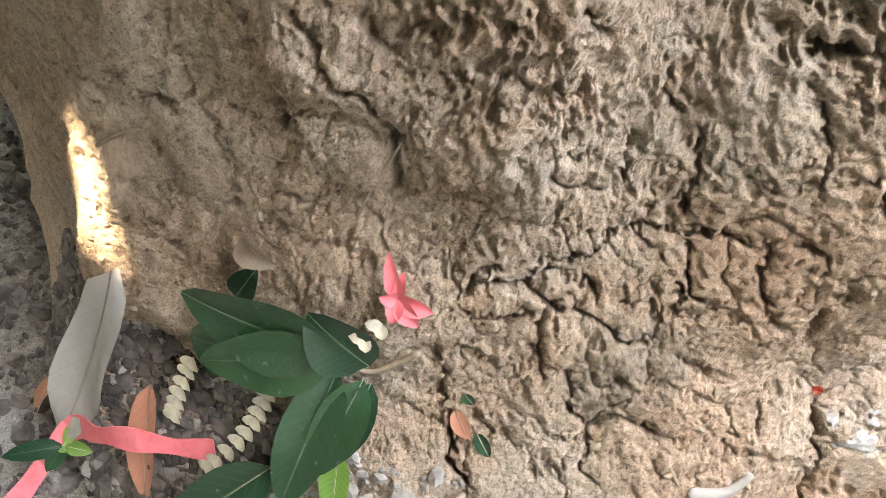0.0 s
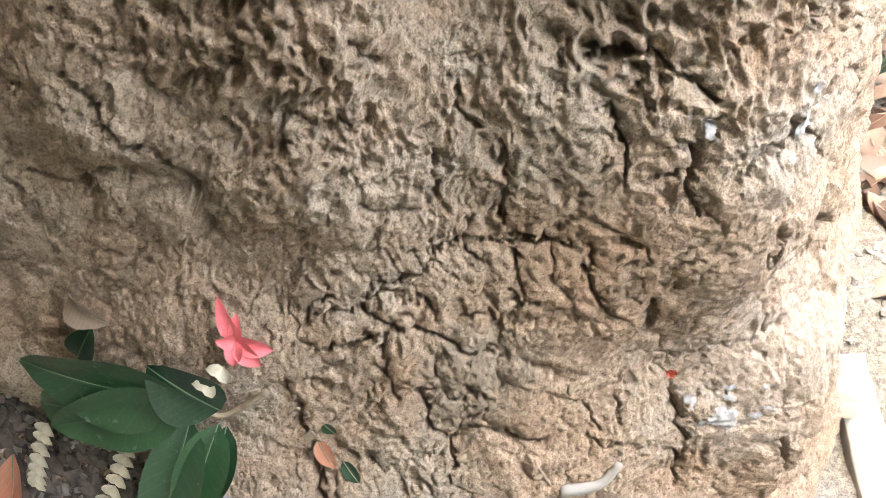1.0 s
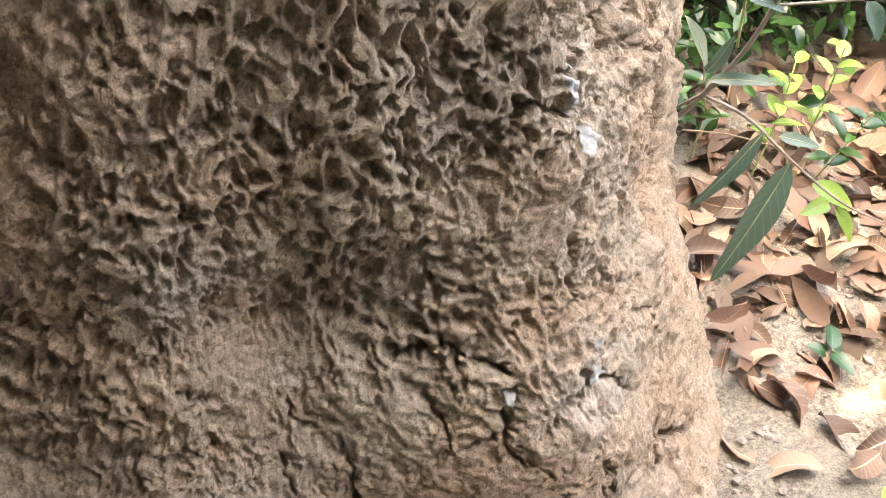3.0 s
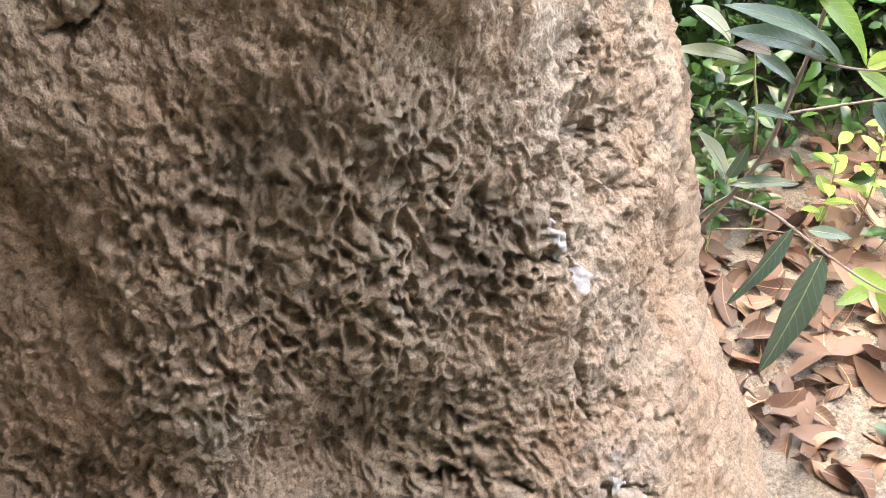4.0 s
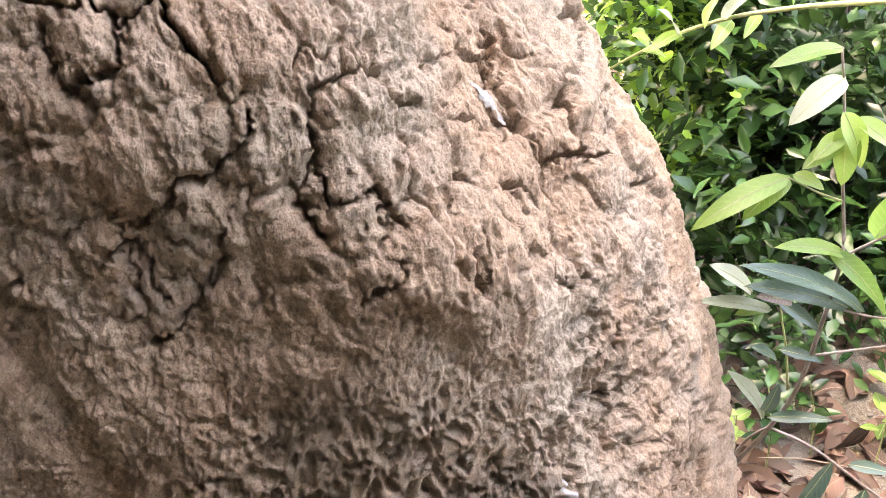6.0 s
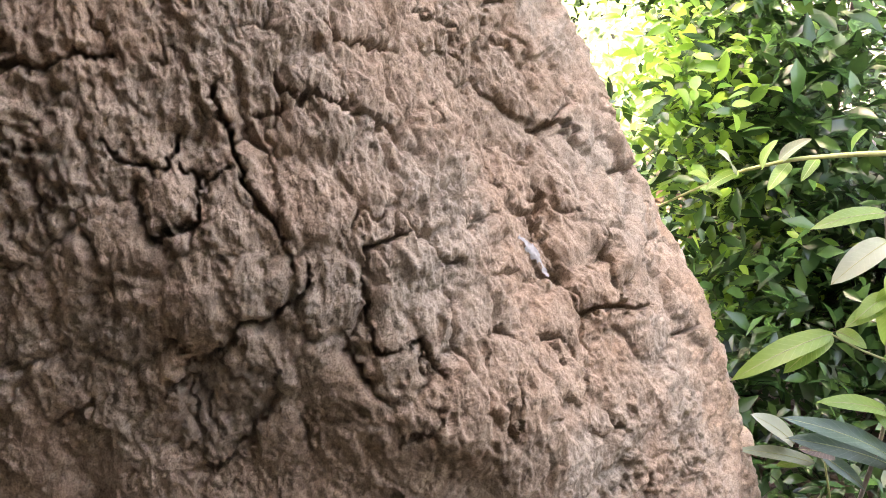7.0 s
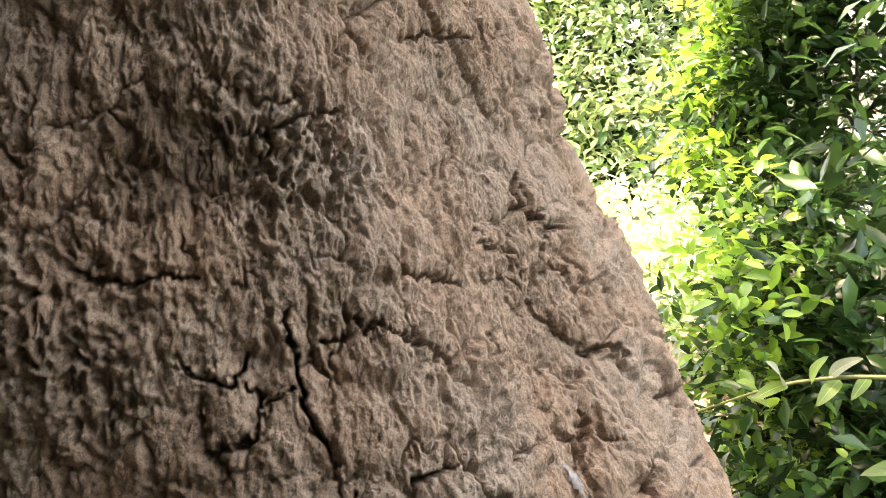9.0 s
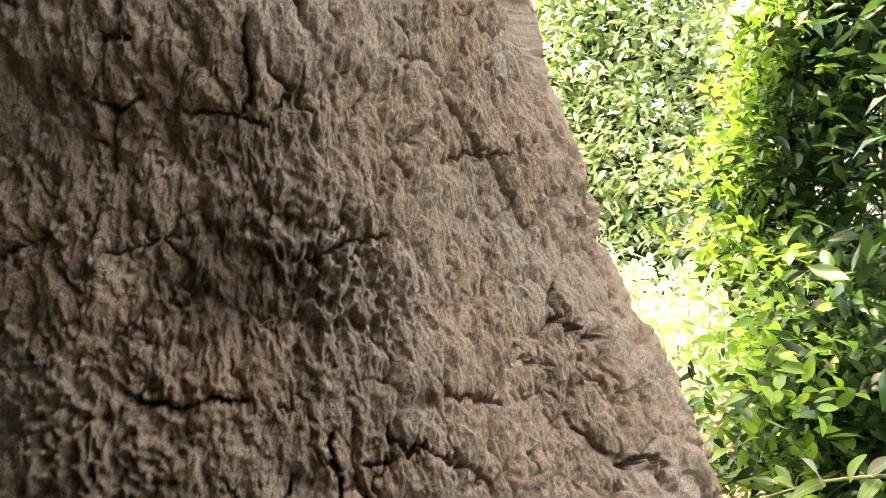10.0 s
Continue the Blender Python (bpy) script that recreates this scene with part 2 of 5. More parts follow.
def hashed(ix, iy, seed):
    h = (ix.astype(np.int64) * 374761393 + iy.astype(np.int64) * 668265263 + seed * 982451653) & 0x7FFFFFFF
    h = ((h ^ (h >> 13)) * 1274126177) & 0x7FFFFFFF
    return ((h ^ (h >> 16)) & 0xFFFFF) / 0xFFFFF


def wave(x, y, seed=0):
    """Gradient noise, about -1 to 1."""
    ix, iy = np.floor(x), np.floor(y)
    fx, fy = x - ix, y - iy
    u, v = fx * fx * fx * (fx * (fx * 6 - 15) + 10), fy * fy * fy * (fy * (fy * 6 - 15) + 10)
    out = 0
    for dx in (0, 1):
        for dy in (0, 1):
            g = hashed(ix + dx, iy + dy, seed) * 6.2831853
            d = np.cos(g) * (fx - dx) + np.sin(g) * (fy - dy)
            out = out + d * (u if dx else 1 - u) * (v if dy else 1 - v)
    return out * 1.5


def waves(x, y, octaves, seed=0, keep=0.5):
    out, amp = 0, 1.0
    for k in range(octaves):
        out = out + amp * wave(x * 2 ** k, y * 2 ** k, seed + 17 * k)
        amp *= keep
    return out


def cells(x, y, seed=0, jitter=0.9):
    """Distances to the nearest and second nearest cell centre, and the nearest cell's random number."""
    ix, iy = np.floor(x), np.floor(y)
    f1, f2, who = np.full(x.shape, 9.0), np.full(x.shape, 9.0), np.zeros(x.shape)
    for dx in (-1, 0, 1):
        for dy in (-1, 0, 1):
            cx, cy = ix + dx, iy + dy
            d = np.hypot(cx + 0.5 + jitter * (hashed(cx, cy, seed) - 0.5) - x, cy + 0.5 + jitter * (hashed(cx, cy, seed + 7) - 0.5) - y)
            near = d < f1
            f2 = np.where(near, f1, np.minimum(f2, d))
            who = np.where(near, hashed(cx, cy, seed + 13), who)
            f1 = np.where(near, d, f1)
    return f1, f2, who


def ease(x, lo, hi):
    q = np.clip((x - lo) / (hi - lo), 0, 1)
    return q * q * (3 - 2 * q)


# ---- the tree's trunk ----
AXIS = (0.02, 0.86)
FORM = (0.5852, 0.0645, 0.1005, -0.1069, 0.0612, -0.1729, -0.0195, -0.0565, 0.1241, -0.0814, 0.0406, -0.0639, -0.1347, 0.2773, 0.0605)
# bearing, height, width in degrees, width in metres, depth
SWELLINGS = (
    (-64, 0.95, 12.0, 0.2, 0.0524), (2, 0.85, 20.0, 0.2, 0.0374), (-52, 0.15, 7.0, 0.1, 0.0599), (-58, 0.4, 7.0, 0.1, 0.0364),
    (-118, 0.15, 7.0, 0.2, 0.0222), (-46, 0.85, 20.0, 0.1, 0.0157), (-100, 1.15, 12.0, 0.1, 0.024), (-40, 0.2, 20.0, 0.05, 0.0221),
    (-76, 1.05, 12.0, 0.05, 0.0165), (-10, 0.6, 12.0, 0.2, 0.0086), (-4, 1.1, 7.0, 0.1, 0.0106), (-10, 1.35, 20.0, 0.05, 0.018),
    (-82, 0.65, 7.0, 0.05, 0.0143), (-34, 1.2, 12.0, 0.05, 0.012), (-34, 0.95, 7.0, 0.05, 0.0161), (-94, 0.25, 7.0, 0.05, 0.0127), (-42, 0.0, 18.0, 0.06, 0.05),
    (-79, 1.39, 9.0, 0.07, 0.020), (-38, 0.0, 13.0, 0.11, 0.055), (-56, 0.69, 4.5, 0.15, 0.014),
)
HOLLOWS = (
    (-40, 1.25, 20.0, 0.2, 0.0438), (-76, 0.5, 7.0, 0.2, 0.0426), (-22, 0.4, 20.0, 0.2, 0.0309), (-94, 1.35, 12.0, 0.05, 0.012),
    (-88, 0.35, 12.0, 0.06, 0.022), (-40, 1.05, 12.0, 0.1, 0.0324), (-34, 0.5, 12.0, 0.1, 0.0239), (-70, 0.55, 7.0, 0.05, 0.0268),
    (-86, 1.265, 5.0, 0.045, 0.014), (-58, 1.3, 7.0, 0.1, 0.02), (-16, 0.3, 7.0, 0.1, 0.023), (-94, 0.7, 7.0, 0.2, 0.0168),
    (-10, 1.25, 12.0, 0.05, 0.0149), (-10, 0.9, 12.0, 0.05, 0.0129), (-64, 0.25, 7.0, 0.05, 0.0156), (-46, 1.0, 7.0, 0.2, 0.0089),
    (-34, 0.55, 7.0, 0.05, 0.0148), (-88, 0.215, 9.0, 0.05, 0.018), (-65, 0.73, 5.0, 0.13, 0.010), (-48, 0.73, 5.0, 0.1, 0.008),
)
# cracks: half width, then bearing and height along each
CRACKS_BASE = (
    (0.0050, (-101.7, 0.494), (-100.1, 0.476), (-98.8, 0.452), (-96.3, 0.446), (-94.7, 0.434), (-93.9, 0.415), (-93.6, 0.378)),
    (0.0007, (-84.2, 0.540), (-83.5, 0.527), (-81.8, 0.516)),
    (0.0007, (-97.2, 0.498), (-95.6, 0.483), (-94.3, 0.486)),
    (0.0007, (-88.7, 0.479), (-87.9, 0.494), (-86.6, 0.489), (-85.6, 0.484), (-83.7, 0.481), (-82.8, 0.475)),
    (0.0007, (-76.7, 0.484), (-76.1, 0.468), (-74.8, 0.459)),
    (0.0007, (-80.3, 0.335), (-82.2, 0.333), (-83.3, 0.321), (-85.0, 0.319), (-87.0, 0.312)),
    (0.0009, (-83.3, 0.321), (-82.0, 0.311), (-80.9, 0.305), (-81.9, 0.296), (-82.3, 0.291), (-81.8, 0.268), (-81.4, 0.249)),
    (0.0007, (-82.5, 0.295), (-84.7, 0.293)),
    (0.0007, (-80.9, 0.305), (-78.0, 0.301), (-76.3, 0.287), (-74.1, 0.285)),
    (0.0009, (-79.5, 0.255), (-78.9, 0.222), (-77.6, 0.208), (-77.8, 0.180), (-77.0, 0.161)),
    (0.0009, (-77.6, 0.211), (-76.3, 0.221), (-74.3, 0.217), (-71.7, 0.203)),
    (0.0036, (-88.6, 0.235), (-87.2, 0.183), (-87.2, 0.164), (-85.7, 0.149)),
)
CRACKS_FLANK = (
    (0.0024, (-62.4, 0.484), (-63.1, 0.471), (-63.6, 0.456), (-63.7, 0.436), (-63.1, 0.419)),
    (0.0007, (-63.6, 0.456), (-64.6, 0.447), (-66.3, 0.439)),
    (0.0007, (-68.1, 0.486), (-67.8, 0.473), (-66.9, 0.460), (-66.9, 0.436)),
    (0.0007, (-69.0, 0.508), (-66.7, 0.514), (-65.4, 0.516)),
    (0.0011, (-54.9, 0.457), (-57.4, 0.464), (-58.1, 0.454)),
    (0.0009, (-40.3, 0.249), (-48.3, 0.315), (-48.9, 0.289)),
    (0.0009, (-63.6, 0.288), (-63.9, 0.329)),
    (0.0009, (-61.5, 0.218), (-61.1, 0.169), (-61.4, 0.121)),
    (0.0009, (-54.9, 0.163), (-53.7, 0.103)),
    (0.0007, (-68.5, 0.386), (-68.2, 0.351), (-66.9, 0.318)),
    (0.0007, (-73.7, 0.371), (-71.0, 0.378), (-69.6, 0.380)),
)
CRACKS_MIDDLE = (
    (0.0007, (-69.0, 0.913), (-67.9, 0.920), (-66.5, 0.923), (-66.0, 0.933)),
    (0.0011, (-53.4, 0.722), (-53.7, 0.690), (-54.2, 0.653)),
    (0.0009, (-51.3, 0.725), (-51.1, 0.743), (-48.5, 0.736)),
    (0.0009, (-50.0, 0.867), (-51.1, 0.851), (-47.9, 0.834), (-45.3, 0.828)),
    (0.0007, (-67.9, 0.686), (-66.6, 0.660)),
    (0.0007, (-55.4, 0.581), (-56.2, 0.538)),
    (0.0007, (-47.1, 0.883), (-49.6, 0.869)),
)
CRACKS_UPPER = (
    (0.0032, (-77.1, 1.155), (-77.0, 1.139), (-76.4, 1.118), (-76.1, 1.096), (-75.1, 1.078), (-74.2, 1.058)),
    (0.0028, (-78.6, 1.008), (-76.6, 1.007), (-74.5, 1.018), (-72.9, 1.037)),
    (0.0011, (-86.1, 1.131), (-84.2, 1.117), (-81.5, 1.110), (-80.1, 1.130)),
    (0.0009, (-80.5, 1.111), (-79.2, 1.100), (-77.0, 1.105)),
    (0.0009, (-82.6, 0.980), (-80.7, 0.989), (-79.1, 0.995), (-78.8, 1.008)),
    (0.0009, (-85.4, 0.959), (-84.1, 0.972), (-83.0, 0.966), (-83.0, 0.936)),
    (0.0011, (-76.4, 0.975), (-77.3, 0.945), (-79.9, 0.924), (-82.1, 0.907), (-85.1, 0.902)),
    (0.0014, (-68.7, 1.044), (-66.8, 1.047), (-64.6, 1.048)),
    (0.0009, (-68.7, 1.044), (-69.4, 1.010), (-69.4, 0.977), (-67.6, 0.981), (-66.1, 0.979), (-65.2, 0.953)),
)
CRACKS_TOP = (
    (0.0011, (-67.2, 1.182), (-66.3, 1.168), (-64.1, 1.167), (-61.4, 1.162), (-58.6, 1.150)),
    (0.0014, (-93.0, 1.194), (-91.3, 1.185), (-88.7, 1.182), (-86.9, 1.185), (-83.8, 1.182)),
    (0.0009, (-74.4, 1.135), (-72.2, 1.133)),
    (0.0009, (-70.7, 1.138), (-68.6, 1.139), (-67.0, 1.126), (-63.9, 1.120)),
    (0.0011, (-54.0, 1.193), (-51.0, 1.177), (-41.5, 1.153), (-41.2, 1.131)),
    (0.0009, (-30.5, 1.053), (-24.6, 1.049), (-23.0, 1.038)),
)
CRACKS_CROWN = (
    (0.0011, (-88.1, 1.376), (-83.5, 1.372), (-82.2, 1.387), (-83.0, 1.414), (-82.8, 1.436)),
    (0.0009, (-83.5, 1.372), (-81.3, 1.362)),
    (0.0014, (-79.6, 1.273), (-77.5, 1.274), (-74.8, 1.283), (-70.2, 1.285)),
    (0.0014, (-104.5, 1.280), (-102.6, 1.291), (-99.4, 1.296)),
    (0.0014, (-33.6, 1.227), (-35.3, 1.205), (-36.5, 1.180)),
    (0.0009, (-94.8, 1.428), (-93.6, 1.425), (-92.2, 1.427)),
    (0.0009, (-48.6, 1.346), (-40.8, 1.347)),
)
# the finer net of cracks between them
NET_ARM = (
    (0.0014, (-52.4, 1.189), (-53.3, 1.177), (-48.1, 1.163), (-43.1, 1.149), (-43.3, 1.135), (-40.7, 1.122)),
    (0.0011, (-71.8, 1.159), (-71.9, 1.145), (-70.6, 1.140), (-68.9, 1.140)),
    (0.0011, (-58.9, 1.030), (-55.6, 1.029), (-50.0, 1.017)),
    (0.0011, (-49.4, 1.013), (-53.8, 1.004), (-54.6, 0.990), (-49.3, 0.969)),
    (0.0011, (-44.6, 1.007), (-41.4, 0.991), (-38.7, 1.000), (-37.9, 1.011)),
    (0.0011, (-41.0, 0.990), (-44.5, 0.975), (-45.9, 0.961), (-43.7, 0.951)),
    (0.0014, (-43.1, 0.951), (-44.9, 0.936), (-44.3, 0.916), (-45.4, 0.903), (-45.1, 0.891)),
    (0.0022, (-44.3, 0.916), (-42.1, 0.916), (-38.3, 0.910), (-36.5, 0.897), (-31.3, 0.886)),
    (0.0011, (-38.3, 0.910), (-37.0, 0.929), (-35.5, 0.950), (-33.4, 0.964)),
)
NET_ARM_B = (
    (0.0014, (-31.5, 1.054), (-27.6, 1.053), (-24.2, 1.042), (-26.9, 1.025)),
    (0.0015, (-22.1, 0.992), (-12.4, 0.973)),
    (0.0011, (-27.4, 0.926), (-18.3, 0.912), (-7.5, 0.885)),
    (0.0014, (-26.7, 0.837), (-19.1, 0.817)),
    (0.0011, (-58.5, 0.986), (-58.9, 0.968), (-57.1, 0.953)),
    (0.0011, (-52.0, 0.931), (-50.7, 0.913), (-50.5, 0.903)),
    (0.0011, (-37.8, 0.989), (-35.6, 0.984)),
    (0.0011, (-44.3, 1.054), (-46.8, 1.031), (-44.2, 1.021)),
    (0.0033, (-57.0, 1.113), (-57.3, 1.100)),
)
NET_TOE = (
    (0.0011, (-78.1, 0.443), (-78.0, 0.418), (-77.6, 0.402)),
    (0.0011, (-73.6, 0.447), (-73.7, 0.431), (-73.4, 0.419), (-73.7, 0.401), (-73.8, 0.382)),
    (0.0011, (-83.4, 0.413), (-80.9, 0.401), (-78.6, 0.398)),
    (0.0011, (-77.4, 0.369), (-75.5, 0.373), (-74.1, 0.371)),
    (0.0011, (-83.3, 0.328), (-82.5, 0.342), (-80.7, 0.340), (-79.0, 0.348), (-77.4, 0.367)),
    (0.0011, (-85.3, 0.329), (-87.2, 0.317), (-87.5, 0.306)),
    (0.0011, (-73.1, 0.338), (-72.4, 0.326), (-72.9, 0.312)),
    (0.0011, (-65.8, 0.224), (-65.7, 0.206)),
    (0.0016, (-64.3, 0.336), (-63.9, 0.301)),
    (0.0011, (-72.2, 0.279), (-69.8, 0.263)),
    (0.0011, (-62.0, 0.167), (-61.2, 0.144)),
)
NET_FOOT = (
    (0.0011, (-72.9, 0.368), (-72.2, 0.348), (-72.3, 0.330), (-71.1, 0.328)),
    (0.0011, (-79.5, 0.329), (-78.2, 0.321), (-78.0, 0.309)),
    (0.0022, (-89.3, 0.261), (-88.8, 0.237)),
    (0.0011, (-106.5, 0.403), (-102.8, 0.404), (-100.6, 0.424)),
    (0.0014, (-114.4, 0.376), (-112.5, 0.379), (-111.3, 0.380)),
    (0.0011, (-102.2, 0.348), (-100.6, 0.345), (-98.9, 0.345)),
    (0.0011, (-86.8, 0.288), (-85.6, 0.292), (-82.6, 0.297)),
    (0.0011, (-67.2, 0.390), (-66.1, 0.390)),
)
NET_SIDE = (
    (0.0011, (-68.8, 0.513), (-66.5, 0.516), (-65.6, 0.516), (-64.4, 0.512), (-63.0, 0.502), (-62.3, 0.493)),
    (0.0011, (-60.4, 0.447), (-60.0, 0.456), (-58.5, 0.458), (-57.6, 0.462)),
    (0.0020, (-57.5, 0.473), (-55.6, 0.465), (-53.6, 0.442), (-52.1, 0.411)),
    (0.0024, (-56.5, 0.525), (-55.6, 0.530), (-53.7, 0.525)),
    (0.0015, (-51.1, 0.304), (-49.3, 0.310), (-47.9, 0.315), (-43.2, 0.270)),
    (0.0014, (-84.1, 0.589), (-84.3, 0.568), (-85.4, 0.561)),
    (0.0011, (-57.7, 0.396), (-56.9, 0.363), (-56.6, 0.323)),
)
NET_BELLY = (
    (0.0014, (-84.5, 0.966), (-83.5, 0.974), (-82.4, 0.974), (-82.0, 0.964), (-82.1, 0.950), (-82.1, 0.940), (-81.4, 0.933)),
    (0.0014, (-75.5, 0.940), (-75.5, 0.928), (-75.4, 0.916)),
    (0.0011, (-60.6, 0.920), (-61.0, 0.906), (-60.8, 0.892)),
    (0.0011, (-58.8, 0.686), (-57.1, 0.679), (-54.2, 0.663)),
    (0.0011, (-42.7, 0.772), (-43.5, 0.757)),
)
NET_CHEST = (
    (0.0011, (-79.2, 1.100), (-79.7, 1.088), (-79.9, 1.076), (-82.4, 1.071), (-83.8, 1.068)),
    (0.0011, (-67.5, 1.131), (-65.3, 1.124), (-63.1, 1.113), (-62.5, 1.103)),
    (0.0015, (-71.2, 0.979), (-70.7, 0.965), (-70.3, 0.959)),
    (0.0011, (-64.4, 1.048), (-63.2, 1.035), (-62.6, 1.023), (-60.7, 1.015)),
    (0.0011, (-51.1, 1.008), (-53.2, 0.995), (-53.0, 0.983), (-48.0, 0.962)),
    (0.0011, (-46.9, 0.958), (-42.9, 0.947)),
    (0.0014, (-49.5, 0.731), (-47.3, 0.729), (-44.2, 0.712)),
    (0.0011, (-52.6, 0.930), (-49.2, 0.918), (-48.3, 0.897)),
    (0.0013, (-59.2, 0.928), (-59.8, 0.910), (-60.1, 0.895)),
    (0.0011, (-93.1, 1.006), (-92.9, 0.990), (-92.4, 0.975)),
    (0.0011, (-95.6, 0.943), (-94.0, 0.950), (-91.4, 0.960)),
)
NET_NECK = (
    (0.0020, (-34.1, 1.227), (-37.6, 1.208), (-37.6, 1.183), (-33.3, 1.180)),
    (0.0011, (-32.1, 1.174), (-27.7, 1.166)),
    (0.0014, (-20.3, 0.993), (-9.0, 0.970)),
    (0.0011, (-84.0, 1.106), (-84.2, 1.081), (-83.9, 1.071), (-80.7, 1.077)),
    (0.0011, (-91.1, 1.116), (-91.1, 1.091)),
)
NET_HEAD = (
    (0.0018, (-77.3, 1.272), (-77.7, 1.258)),
    (0.0018, (-95.1, 1.383), (-94.3, 1.376), (-91.6, 1.383), (-92.0, 1.396)),
    (0.0015, (-94.4, 1.374), (-94.7, 1.355), (-94.7, 1.339)),
    (0.0015, (-39.3, 1.193), (-32.2, 1.181)),
    (0.0014, (-58.1, 1.340), (-54.5, 1.348), (-50.9, 1.348), (-38.9, 1.347)),
    (0.0016, (-34.5, 1.460), (-40.0, 1.434), (-31.5, 1.417)),
)


def radius(th, z):
    """The trunk's radius at a bearing in degrees and a height, before its fine relief."""
    t, zc = np.radians(th + 90), np.clip(z, 0, 1.6)
    r, k = 0, 0
    for h in (np.ones_like(zc), zc, np.exp(-zc / 0.16)):
        for w in (np.ones_like(t), np.cos(t), np.sin(t), np.cos(2 * t), np.sin(2 * t)):
            r, k = r + FORM[k] * h * w, k + 1
    for sign, group in ((1, SWELLINGS), (-1, HOLLOWS)):
        for t0, z0, wt, wz, d in group:
            r = r + sign * d * np.exp(-((th - t0) / wt) ** 2 - ((z - z0) / wz) ** 2)
    return np.maximum(r - 0.05 * np.maximum(z - 1.6, 0), 0.12)


def on_trunk(th, z, out=0.0):
    r = float(radius(np.array([float(th)]), np.array([float(z)]))[0]) + out
    return Vector((AXIS[0] + r * math.cos(radians(th)), AXIS[1] + r * math.sin(radians(th)), z))


def outward(th, z):
    a, b, c = on_trunk(th, z), on_trunk(th + 2, z), on_trunk(th, z + 0.02)
    return (b - a).cross(c - a).normalized()


def blob(th, z, t0, z0, wt, wz):
    return np.exp(-((th - t0) / wt) ** 2 - ((z - z0) / wz) ** 2)


def billow(x, y, octaves, seed):
    """Rounded bumps with sharp creases between them, about -0.35 to 0.6."""
    return np.abs(waves(x, y, octaves, seed)) - 0.35


def pocks(x, y, seed, small, large, share=0.0):
    """Round holes of uneven size, 1 in their middle; share: how many of the cells stay without one."""
    f1, f2, who = cells(x, y, seed, 1.0)
    r = np.where(who < share, 1e-3, small + (large - small) * (who - share) / (1 - share))
    return 1 - ease(f1, r * 0.68, r + 0.02)


def round_way(th):
    """Metres round the trunk; on the flank the crust is drawn wider apart."""
    return (th + 75) * 0.0085 - 0.0150 * np.log1p(np.exp((th + 51) / 4.0))


